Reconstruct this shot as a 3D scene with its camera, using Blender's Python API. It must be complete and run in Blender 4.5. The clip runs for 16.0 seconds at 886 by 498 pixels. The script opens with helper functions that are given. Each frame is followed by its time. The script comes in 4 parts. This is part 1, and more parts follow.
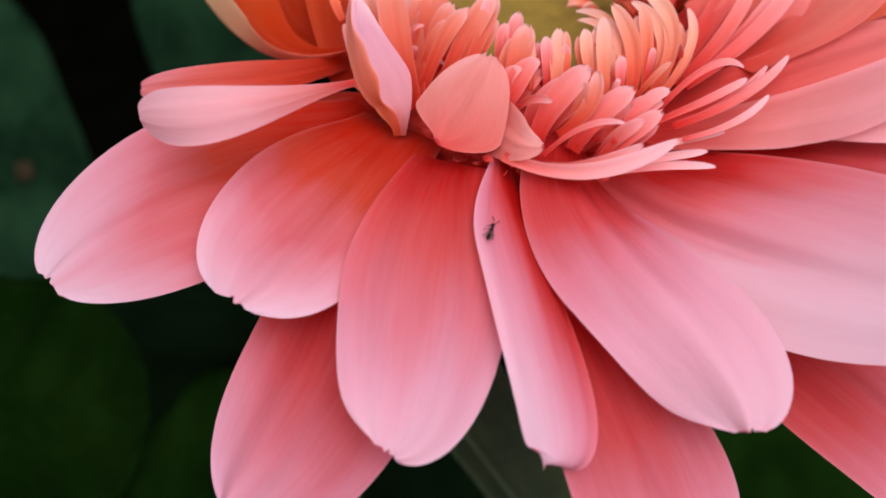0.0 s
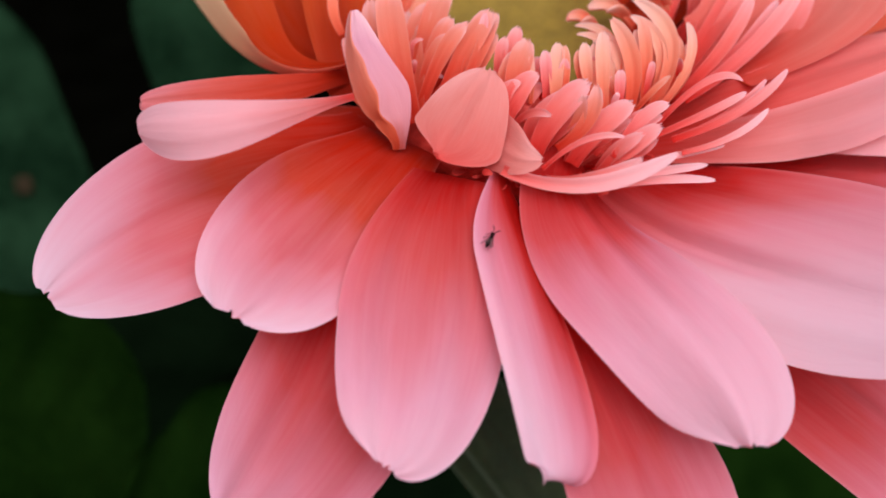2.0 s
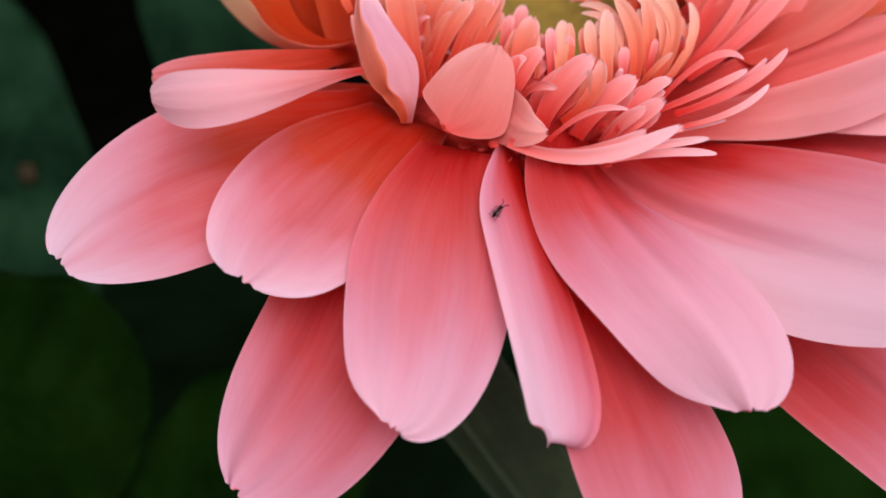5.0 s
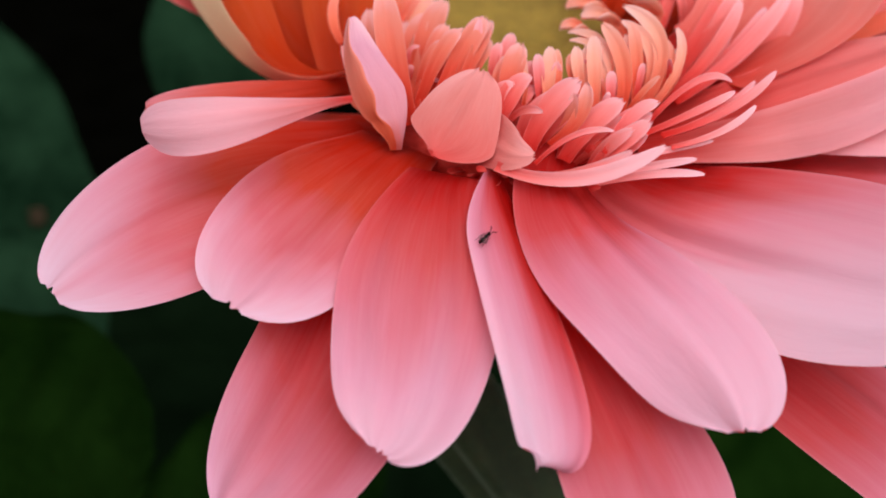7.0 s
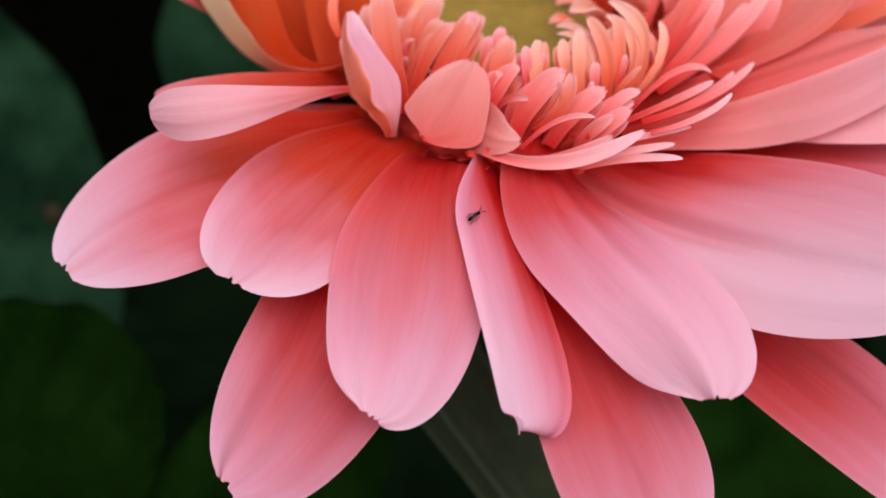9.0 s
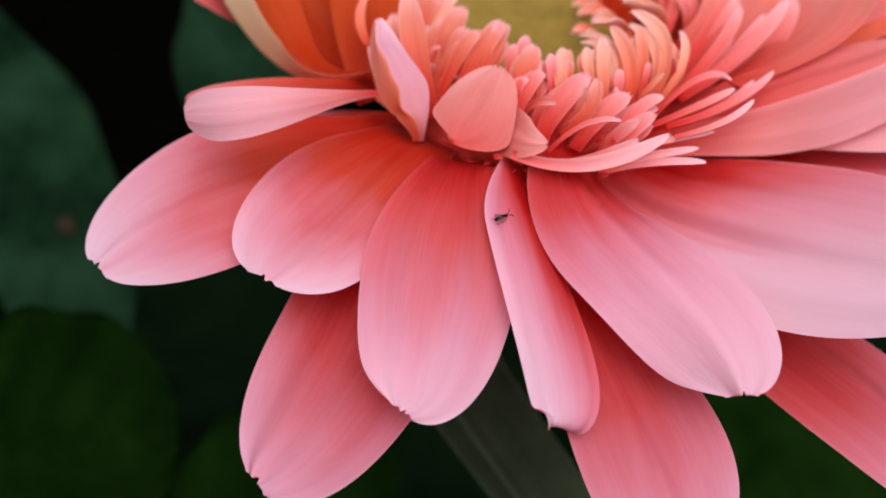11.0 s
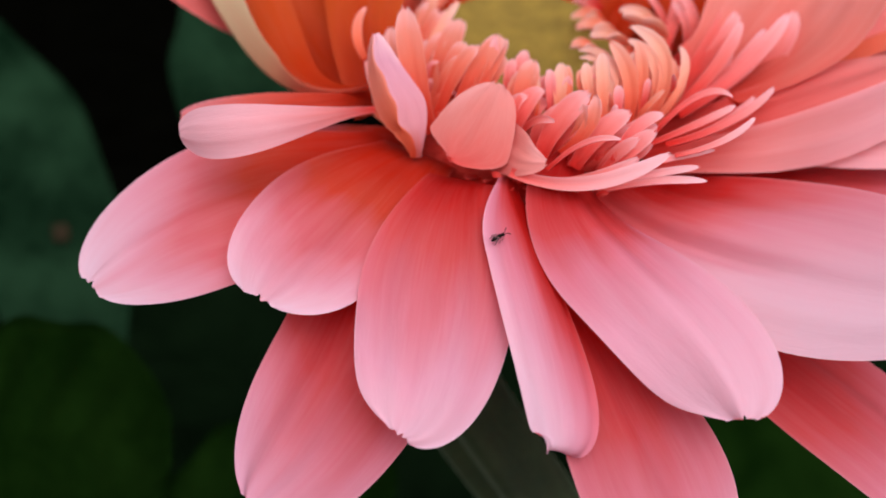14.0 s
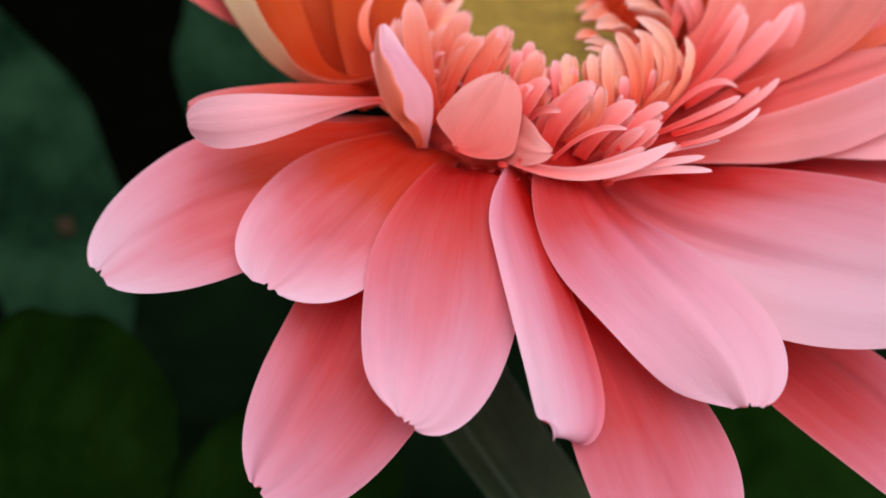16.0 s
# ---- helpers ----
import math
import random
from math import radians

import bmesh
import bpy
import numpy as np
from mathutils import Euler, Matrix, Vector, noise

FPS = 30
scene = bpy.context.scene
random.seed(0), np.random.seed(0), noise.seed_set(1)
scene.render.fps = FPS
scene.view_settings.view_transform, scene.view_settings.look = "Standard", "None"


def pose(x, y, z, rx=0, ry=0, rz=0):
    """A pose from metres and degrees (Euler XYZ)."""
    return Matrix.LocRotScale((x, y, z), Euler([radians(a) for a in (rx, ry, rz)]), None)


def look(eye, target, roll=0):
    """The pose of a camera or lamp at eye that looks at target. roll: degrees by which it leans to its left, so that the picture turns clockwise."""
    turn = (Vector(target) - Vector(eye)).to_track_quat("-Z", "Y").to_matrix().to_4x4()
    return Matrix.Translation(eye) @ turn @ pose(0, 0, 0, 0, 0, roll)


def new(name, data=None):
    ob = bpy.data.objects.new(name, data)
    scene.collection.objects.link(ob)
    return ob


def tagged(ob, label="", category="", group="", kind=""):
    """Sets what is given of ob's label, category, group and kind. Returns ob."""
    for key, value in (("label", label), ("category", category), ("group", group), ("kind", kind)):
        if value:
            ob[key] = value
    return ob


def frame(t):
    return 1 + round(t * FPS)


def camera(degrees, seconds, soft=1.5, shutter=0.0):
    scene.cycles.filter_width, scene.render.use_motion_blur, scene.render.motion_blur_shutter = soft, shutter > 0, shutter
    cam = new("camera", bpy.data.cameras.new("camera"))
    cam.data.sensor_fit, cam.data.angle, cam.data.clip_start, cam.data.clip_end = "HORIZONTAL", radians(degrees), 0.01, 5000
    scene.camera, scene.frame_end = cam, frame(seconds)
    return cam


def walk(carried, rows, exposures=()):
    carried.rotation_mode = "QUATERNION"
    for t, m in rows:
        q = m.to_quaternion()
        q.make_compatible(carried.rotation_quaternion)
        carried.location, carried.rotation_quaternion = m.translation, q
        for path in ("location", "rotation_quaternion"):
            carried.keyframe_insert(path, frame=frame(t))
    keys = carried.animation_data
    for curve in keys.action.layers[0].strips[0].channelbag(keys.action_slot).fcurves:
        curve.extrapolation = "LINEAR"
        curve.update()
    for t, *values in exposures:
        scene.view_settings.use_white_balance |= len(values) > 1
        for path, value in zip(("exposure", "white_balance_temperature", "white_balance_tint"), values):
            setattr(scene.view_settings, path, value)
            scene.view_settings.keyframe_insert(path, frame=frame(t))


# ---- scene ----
# camera and its way, handheld close to the flower
cam = camera(51, 16.0, soft=1.8)
cam.data.dof.use_dof = True
cam.data.dof.focus_distance = 0.090
cam.data.dof.aperture_fstop = 16.5
PATH = [
    (0.0, pose(-0.00981, -0.09618, 0.39077, 56.186, -0.602, -0.667)),
    (0.5, pose(-0.00930, -0.09581, 0.39046, 55.979, -0.446, -0.498)),
    (1.0, pose(-0.01003, -0.09542, 0.39126, 56.659, -0.361, -0.466)),
    (1.5, pose(-0.00990, -0.09509, 0.39121, 56.786, -0.466, -0.616)),
    (2.0, pose(-0.00972, -0.09592, 0.39069, 57.005, -0.528, -0.696)),
    (2.5, pose(-0.00956, -0.09752, 0.38904, 57.083, -0.742, -0.746)),
    (3.0, pose(-0.00919, -0.09791, 0.38884, 57.231, -0.599, -0.576)),
    (3.5, pose(-0.00902, -0.09780, 0.39007, 57.452, -0.690, -0.738)),
    (4.0, pose(-0.00989, -0.09821, 0.38880, 57.626, -0.854, -0.833)),
    (4.5, pose(-0.01036, -0.09804, 0.38895, 57.579, -0.672, -0.692)),
    (4.7, pose(-0.01072, -0.09891, 0.38882, 57.423, -1.098, -0.669)),
    (6.8, pose(-0.00865, -0.09991, 0.38723, 59.013, 0.125, -0.215)),
    (7.0, pose(-0.00784, -0.10023, 0.38675, 60.299, 0.178, -0.047)),
    (7.5, pose(-0.00671, -0.10205, 0.38758, 62.098, 0.631, 0.140)),
    (8.0, pose(-0.00685, -0.10575, 0.38669, 62.546, 0.431, 0.463)),
    (8.5, pose(-0.00505, -0.10597, 0.38770, 61.947, 0.233, 0.249)),
    (9.0, pose(-0.00557, -0.10595, 0.38667, 60.856, 0.506, 0.718)),
    (9.2, pose(-0.00663, -0.10642, 0.38623, 61.512, 0.555, 0.680)),
    (11.3, pose(-0.00873, -0.10864, 0.38510, 62.590, -0.158, 0.629)),
    (11.5, pose(-0.00709, -0.10820, 0.38603, 62.661, -0.347, -0.133)),
    (12.0, pose(-0.00737, -0.10859, 0.38620, 62.218, -0.187, 0.446)),
    (12.5, pose(-0.00778, -0.10776, 0.38650, 61.839, -0.126, 0.566)),
    (13.0, pose(-0.00880, -0.10727, 0.38607, 62.150, -0.093, 0.621)),
    (13.5, pose(-0.00917, -0.10668, 0.38608, 61.923, -0.188, 0.539)),
    (14.0, pose(-0.00886, -0.10679, 0.38648, 62.408, -0.131, 0.588)),
    (14.5, pose(-0.00877, -0.10709, 0.38554, 62.347, -0.167, 0.523)),
    (15.0, pose(-0.00854, -0.10724, 0.38580, 62.587, -0.187, 0.433)),
    (15.5, pose(-0.00851, -0.10691, 0.38597, 62.379, -0.170, 0.417)),
    (16.0, pose(-0.00931, -0.10761, 0.38599, 62.242, -0.107, 0.709)),
]
walk(cam, PATH)

# light: soft bright overcast sky
world = bpy.data.worlds.new("sky")
scene.world = world
world.use_nodes = True
wn = world.node_tree
sky = wn.nodes.new("ShaderNodeTexSky")
sky.sky_type, sky.sun_disc = "NISHITA", False
sky.sun_elevation, sky.sun_rotation = radians(54), radians(170)
sky.air_density, sky.dust_density = 1.0, 4.0
wn.nodes["Background"].inputs["Strength"].default_value = 0.118
veil = wn.nodes.new("ShaderNodeHueSaturation")      # thin white overcast
veil.inputs["Saturation"].default_value = 0.10
wn.links.new(sky.outputs[0], veil.inputs["Color"])
wn.links.new(veil.outputs[0], wn.nodes["Background"].inputs[0])
sun = new("sun", bpy.data.lights.new("sun", "SUN"))
sun.data.energy, sun.data.angle, sun.data.color = 2.95, radians(75), (1.0, 0.98, 0.97)
sun.matrix_world = look((0.17, -0.72, 1.38), (0, 0, 0.35))
scene.view_settings.exposure = -0.16

CM = 0.01
HEAD = Vector((0.0, 0.0, 0.35))      # middle of the flower head


# ---- materials ----
def nodes_of(name):
    mat = bpy.data.materials.new(name)
    mat.use_nodes = True
    return mat, mat.node_tree.nodes, mat.node_tree.links


def ramp(nodes, stops):
    r = nodes.new("ShaderNodeValToRGB")
    while len(r.color_ramp.elements) < len(stops):
        r.color_ramp.elements.new(0.5)
    for e, (p, c) in zip(r.color_ramp.elements, stops):
        e.position, e.color = p, (*c, 1)
    return r


def maths(nodes, links, op, a, b):
    m = nodes.new("ShaderNodeMath")
    m.operation = op
    for i, v in enumerate((a, b)):
        if isinstance(v, (int, float)):
            m.inputs[i].default_value = v
        else:
            links.new(v, m.inputs[i])
    return m.outputs[0]


def petal_material(name, stops, streak=0.07, gloss=0.5, through_share=0.46, bump=0.16, pale_rim=0.14, lean=0.0):
    """Petal skin: colour runs from the base to the tip, with fine lengthwise streaks and ribs."""
    mat, n, l = nodes_of(name)
    bsdf, out = n["Principled BSDF"], n["Material Output"]
    uv = n.new("ShaderNodeUVMap")
    sep = n.new("ShaderNodeSeparateXYZ")
    l.new(uv.outputs[0], sep.inputs[0])
    info = n.new("ShaderNodeObjectInfo")
    shift = maths(n, l, "MULTIPLY", info.outputs["Random"], 37.0)
    comb = n.new("ShaderNodeCombineXYZ")
    l.new(maths(n, l, "MULTIPLY", sep.outputs[0], 2.6), comb.inputs[0])
    l.new(maths(n, l, "MULTIPLY", sep.outputs[1], 11.0), comb.inputs[1])
    l.new(shift, comb.inputs[2])
    fine = n.new("ShaderNodeTexNoise")
    fine.inputs["Scale"].default_value, fine.inputs["Detail"].default_value = 1.3, 4.0
    l.new(comb.outputs[0], fine.inputs["Vector"])
    comb2 = n.new("ShaderNodeCombineXYZ")
    l.new(maths(n, l, "MULTIPLY", sep.outputs[0], 2.2), comb2.inputs[0])
    l.new(maths(n, l, "MULTIPLY", sep.outputs[1], 3.5), comb2.inputs[1])
    l.new(shift, comb2.inputs[2])
    broad = n.new("ShaderNodeTexNoise")
    broad.inputs["Scale"].default_value, broad.inputs["Detail"].default_value = 1.0, 2.0
    l.new(comb2.outputs[0], broad.inputs["Vector"])
    wob = maths(n, l, "ADD", maths(n, l, "MULTIPLY", maths(n, l, "SUBTRACT", fine.outputs[0], 0.5), streak * 0.7),
                maths(n, l, "MULTIPLY", maths(n, l, "SUBTRACT", broad.outputs[0], 0.5), streak * 3.4))
    col = ramp(n, [(p, (min(0.97, c[0] * 1.03), c[1] * 0.82, c[2] * 0.915)) for p, c in stops])
    margin = maths(n, l, "ABSOLUTE", maths(n, l, "SUBTRACT", maths(n, l, "MULTIPLY", sep.outputs[1], 2.0), 1.0), 0.0)
    wob = maths(n, l, "ADD", wob, maths(n, l, "SUBTRACT", maths(n, l, "MULTIPLY", maths(n, l, "POWER", margin, 2.0), 0.11), 0.035))
    if lean:      # one side of the blade keeps its red further out
        wob = maths(n, l, "ADD", wob, maths(n, l, "MULTIPLY", maths(n, l, "SUBTRACT", sep.outputs[1], 0.5), lean))
    l.new(maths(n, l, "ADD", sep.outputs[0], wob), col.inputs[0])
    across = maths(n, l, "ABSOLUTE", maths(n, l, "SUBTRACT", maths(n, l, "MULTIPLY", sep.outputs[1], 2.0), 1.0), 0.0)
    rim = maths(n, l, "MULTIPLY", maths(n, l, "POWER", across, 40.0), pale_rim)
    skin = n.new("ShaderNodeMix")
    skin.data_type = "RGBA"
    l.new(rim, skin.inputs[0])
    comb3 = n.new("ShaderNodeCombineXYZ")      # hair-fine veins and papery wrinkles
    l.new(maths(n, l, "MULTIPLY", sep.outputs[0], 5.0), comb3.inputs[0])
    l.new(maths(n, l, "MULTIPLY", sep.outputs[1], 38.0), comb3.inputs[1])
    l.new(shift, comb3.inputs[2])
    vein = n.new("ShaderNodeTexNoise")
    vein.inputs["Scale"].default_value, vein.inputs["Detail"].default_value = 1.0, 3.0
    vein.inputs["Distortion"].default_value = 0.6
    l.new(comb3.outputs[0], vein.inputs["Vector"])
    shade = n.new("ShaderNodeHueSaturation")
    l.new(col.outputs[0], shade.inputs["Color"])
    l.new(maths(n, l, "ADD", maths(n, l, "MULTIPLY", vein.outputs[0], -0.10), 1.05), shade.inputs["Saturation"])
    l.new(maths(n, l, "ADD", maths(n, l, "MULTIPLY", vein.outputs[0], 0.032), 0.984), shade.inputs["Value"])
    l.new(shade.outputs[0], skin.inputs[6])
    skin.inputs[7].default_value = (0.90, 0.62, 0.64, 1)
    l.new(skin.outputs[2], bsdf.inputs["Base Color"])
    bsdf.inputs["Roughness"].default_value = gloss
    bsdf.inputs["Specular IOR Level"].default_value = 0.12
    comb4 = n.new("ShaderNodeCombineXYZ")      # slanting papery wrinkles
    l.new(maths(n, l, "ADD", maths(n, l, "MULTIPLY", sep.outputs[0], 13.0), maths(n, l, "MULTIPLY", sep.outputs[1], 6.0)), comb4.inputs[0])
    l.new(maths(n, l, "MULTIPLY", sep.outputs[1], 22.0), comb4.inputs[1])
    l.new(shift, comb4.inputs[2])
    wrinkle = n.new("ShaderNodeTexNoise")
    wrinkle.inputs["Scale"].default_value, wrinkle.inputs["Detail"].default_value = 1.0, 4.0
    wrinkle.inputs["Distortion"].default_value = 0.8
    l.new(comb4.outputs[0], wrinkle.inputs["Vector"])
    grain = n.new("ShaderNodeTexNoise")
    grain.inputs["Scale"].default_value = 2600.0
    tex = n.new("ShaderNodeTexCoord")
    l.new(tex.outputs["Object"], grain.inputs["Vector"])
    bm_node = n.new("ShaderNodeBump")
    bm_node.inputs["Strength"].default_value, bm_node.inputs["Distance"].default_value = bump, 0.0006
    relief = maths(n, l, "ADD", maths(n, l, "MULTIPLY", fine.outputs[0], 0.8), maths(n, l, "MULTIPLY", vein.outputs[0], 0.20))
    relief = maths(n, l, "ADD", relief, maths(n, l, "MULTIPLY", wrinkle.outputs[0], 0.85))
    l.new(maths(n, l, "ADD", relief, maths(n, l, "MULTIPLY", grain.outputs[0], 0.10)), bm_node.inputs["Height"])
    l.new(bm_node.outputs[0], bsdf.inputs["Normal"])
    trans = n.new("ShaderNodeBsdfTranslucent")
    deep = n.new("ShaderNodeGamma")
    deep.inputs[1].default_value = 1.35
    l.new(skin.outputs[2], deep.inputs[0])
    glow = n.new("ShaderNodeMix")      # light that has passed through the flesh comes out redder
    glow.data_type = "RGBA"
    glow.inputs[0].default_value = 0.12
    l.new(deep.outputs[0], glow.inputs[6])
    glow.inputs[7].default_value = (1.0, 0.13, 0.09, 1)
    l.new(glow.outputs[2], trans.inputs[0])
    mix = n.new("ShaderNodeMixShader")
    mix.inputs[0].default_value = through_share
    l.new(bsdf.outputs[0], mix.inputs[1])
    l.new(trans.outputs[0], mix.inputs[2])
    l.new(mix.outputs[0], out.inputs[0])
    return mat


RED = (0.47, 0.009, 0.007)
ray_skin = petal_material("ray_petal_skin", [(0.0, RED), (0.20, (0.57, 0.018, 0.015)), (0.40, (0.66, 0.056, 0.056)), (0.60, (0.75, 0.155, 0.20)), (0.80, (0.82, 0.35, 0.47)), (1.0, (0.88, 0.60, 0.76))])
ray_pale = petal_material("ray_petal_pale", [(0.0, RED), (0.14, (0.60, 0.026, 0.022)), (0.29, (0.73, 0.100, 0.108)), (0.43, (0.83, 0.31, 0.40)), (0.62, (0.90, 0.52, 0.645)), (1.0, (0.95, 0.73, 0.84))])
ray_mid = petal_material("ray_petal_mid", [(0.0, (0.5, 0.016, 0.0045)), (0.27, (0.58, 0.034, 0.014)), (0.48, (0.67, 0.084, 0.045)), (0.66, (0.79, 0.215, 0.245)), (0.82, (0.89, 0.48, 0.58)), (1.0, (0.95, 0.76, 0.87))])
ray_light = petal_material("ray_petal_light", [(0.0, (0.66, 0.045, 0.034)), (0.12, (0.84, 0.17, 0.145)), (0.30, (0.92, 0.36, 0.34)), (0.60, (0.94, 0.53, 0.55)), (1.0, (0.95, 0.64, 0.69))])
ray_coral = petal_material("ray_petal_coral", [(0.0, (0.55, 0.020, 0.012)), (0.25, (0.76, 0.10, 0.08)), (0.6, (0.89, 0.28, 0.25)), (1.0, (0.92, 0.46, 0.42))])
ray_blush = petal_material("ray_petal_blush", [(0.0, (0.78, 0.11, 0.075)), (0.3, (0.90, 0.32, 0.25)), (0.65, (0.94, 0.50, 0.43)), (1.0, (0.95, 0.66, 0.61))], streak=0.12)
ray_turned = petal_material("ray_petal_turned", [(0.0, (0.80, 0.10, 0.085)), (0.22, (0.91, 0.36, 0.34)), (0.5, (0.94, 0.58, 0.61)), (1.0, (0.96, 0.74, 0.80))])
ray_wing = petal_material("ray_petal_wing", [(0.0, (0.50, 0.025, 0.006)), (0.45, (0.66, 0.075, 0.035)), (0.72, (0.78, 0.16, 0.12)), (1.0, (0.85, 0.34, 0.36))])
# for the lower petals: ramp darkened to hold the upper petals' shade
ray_shaded = petal_material("ray_petal_shaded", [(0.0, RED), (0.36, (0.48, 0.019, 0.017)), (0.58, (0.64, 0.092, 0.098)), (0.77, (0.77, 0.26, 0.325)), (1.0, (0.88, 0.54, 0.68))])
lilac_skin = petal_material("lilac_petal_skin", [(0.0, (0.66, 0.17, 0.14)), (0.25, (0.66, 0.29, 0.31)), (0.8, (0.66, 0.37, 0.45)), (1.0, (0.80, 0.58, 0.62))], through_share=0.22)
ray_back = petal_material("ray_petal_back", [(0.0, (0.75, 0.35, 0.12)), (0.4, (0.80, 0.36, 0.20)), (1.0, (0.84, 0.42, 0.42))], through_share=0.88)
orange_skin = petal_material("orange_petal_skin", [(0.0, (0.45, 0.022, 0.003)), (0.35, (0.52, 0.056, 0.008)), (0.65, (0.57, 0.110, 0.020)), (1.0, (0.63, 0.190, 0.058))], through_share=0.45, pale_rim=0.02)
amber_skin = petal_material("amber_petal_skin", [(0.0, (0.45, 0.024, 0.003)), (0.25, (0.52, 0.062, 0.007)), (0.55, (0.57, 0.125, 0.018)), (1.0, (0.65, 0.225, 0.044))], through_share=0.5, pale_rim=0.02)
cream_back = petal_material("cream_petal_back", [(0.0, (0.85, 0.17, 0.095)), (0.26, (0.96, 0.34, 0.19)), (0.40, (0.97, 0.60, 0.32)), (0.55, (0.98, 0.82, 0.46)), (1.0, (0.98, 0.94, 0.62))], through_share=0.20)
ray_narrow = petal_material("ray_petal_narrow", [(0.0, RED), (0.13, (0.60, 0.028, 0.024)), (0.27, (0.73, 0.10, 0.11)), (0.45, (0.81, 0.27, 0.35)), (0.70, (0.88, 0.50, 0.63)), (1.0, (0.93, 0.72, 0.84))], lean=0.85)
ray_side = petal_material("ray_petal_side", [(0.0, RED), (0.17, (0.64, 0.036, 0.032)), (0.31, (0.78, 0.15, 0.16)), (0.47, (0.86, 0.36, 0.43)), (0.70, (0.92, 0.61, 0.71)), (1.0, (0.95, 0.76, 0.86))], lean=0.72)
ray_bold = petal_material("ray_petal_bold", [(0.0, RED), (0.18, (0.65, 0.046, 0.040)), (0.34, (0.74, 0.125, 0.125)), (0.53, (0.81, 0.27, 0.335)), (0.72, (0.89, 0.50, 0.63)), (1.0, (0.95, 0.72, 0.83))])
front_skin = petal_material("front_petal_skin", [(0.0, (0.72, 0.12, 0.10)), (0.30, (0.76, 0.215, 0.18)), (0.65, (0.79, 0.32, 0.27)), (1.0, (0.84, 0.47, 0.42))], through_share=0.36, streak=0.09, lean=-0.3)
peach_skin = petal_material("peach_petal_skin", [(0.0, (0.70, 0.10, 0.04)), (0.4, (0.84, 0.24, 0.12)), (0.85, (0.89, 0.40, 0.28)), (1.0, (0.92, 0.60, 0.55))], through_share=0.40, streak=0.03)
FLORET = {
    "r": petal_material("floret_scrap", [(0.0, (0.66, 0.03, 0.022)), (1.0, (0.86, 0.15, 0.12))], through_share=0.55, streak=0.03),
    "o": petal_material("floret_coral", [(0.0, (0.684, 0.039, 0.016)), (0.28, (0.779, 0.118, 0.060)), (0.54, (0.845, 0.262, 0.155)), (0.77, (0.874, 0.429, 0.303)), (1.0, (0.95, 0.74, 0.68))], through_share=0.50, streak=0.05, pale_rim=0.42),
    "p": petal_material("floret_pink", [(0.0, (0.70, 0.035, 0.025)), (0.26, (0.81, 0.112, 0.088)), (0.53, (0.88, 0.265, 0.220)), (0.77, (0.92, 0.446, 0.405)), (1.0, (0.95, 0.74, 0.73))], through_share=0.50, streak=0.05, pale_rim=0.42),
    "w": petal_material("floret_pale", [(0.0, (0.72, 0.037, 0.026)), (0.26, (0.84, 0.167, 0.145)), (0.58, (0.91, 0.372, 0.343)), (0.84, (0.94, 0.595, 0.563)), (1.0, (0.95, 0.80, 0.82))], through_share=0.48, streak=0.05, pale_rim=0.42),
    "l": petal_material("floret_blush", [(0.0, (0.80, 0.12, 0.10)), (0.22, (0.89, 0.32, 0.29)), (0.55, (0.93, 0.56, 0.54)), (1.0, (0.95, 0.80, 0.80))], through_share=0.42, streak=0.05, pale_rim=0.42),
    "y": petal_material("floret_apricot", [(0.0, (0.74, 0.065, 0.025)), (0.3, (0.86, 0.205, 0.101)), (0.6, (0.91, 0.419, 0.246)), (1.0, (0.95, 0.72, 0.56))], through_share=0.50, streak=0.05, pale_rim=0.42),
    "c": petal_material("floret_cream", [(0.0, (0.78, 0.12, 0.055)), (0.3, (0.89, 0.38, 0.22)), (0.65, (0.93, 0.65, 0.45)), (1.0, (0.95, 0.82, 0.70))], through_share=0.48, streak=0.05, pale_rim=0.42),
}


def plant_material(name, dark, light, scale, rough=0.55, bump=0.4, dist=0.001):
    """Leaf, stem and soil: two mottled tones at two scales, with relief."""
    mat, n, l = nodes_of(name)
    bsdf = n["Principled BSDF"]
    tex = n.new("ShaderNodeTexCoord")
    a = n.new("ShaderNodeTexNoise")
    a.inputs["Scale"].default_value, a.inputs["Detail"].default_value = scale, 5.0
    b = n.new("ShaderNodeTexNoise")
    b.inputs["Scale"].default_value, b.inputs["Detail"].default_value = scale * 9, 3.0
    l.new(tex.outputs["Object"], a.inputs["Vector"])
    l.new(tex.outputs["Object"], b.inputs["Vector"])
    both = maths(n, l, "ADD", maths(n, l, "MULTIPLY", a.outputs[0], 0.7), maths(n, l, "MULTIPLY", b.outputs[0], 0.3))
    col = ramp(n, [(0.35, dark), (0.65, light)])
    l.new(both, col.inputs[0])
    l.new(col.outputs[0], bsdf.inputs["Base Color"])
    bsdf.inputs["Roughness"].default_value = rough
    bsdf.inputs["Specular IOR Level"].default_value = 0.3 if rough < 0.8 else 0.0
    bn = n.new("ShaderNodeBump")
    bn.inputs["Strength"].default_value, bn.inputs["Distance"].default_value = bump, dist
    l.new(both, bn.inputs["Height"])
    l.new(bn.outputs[0], bsdf.inputs["Normal"])
    return mat


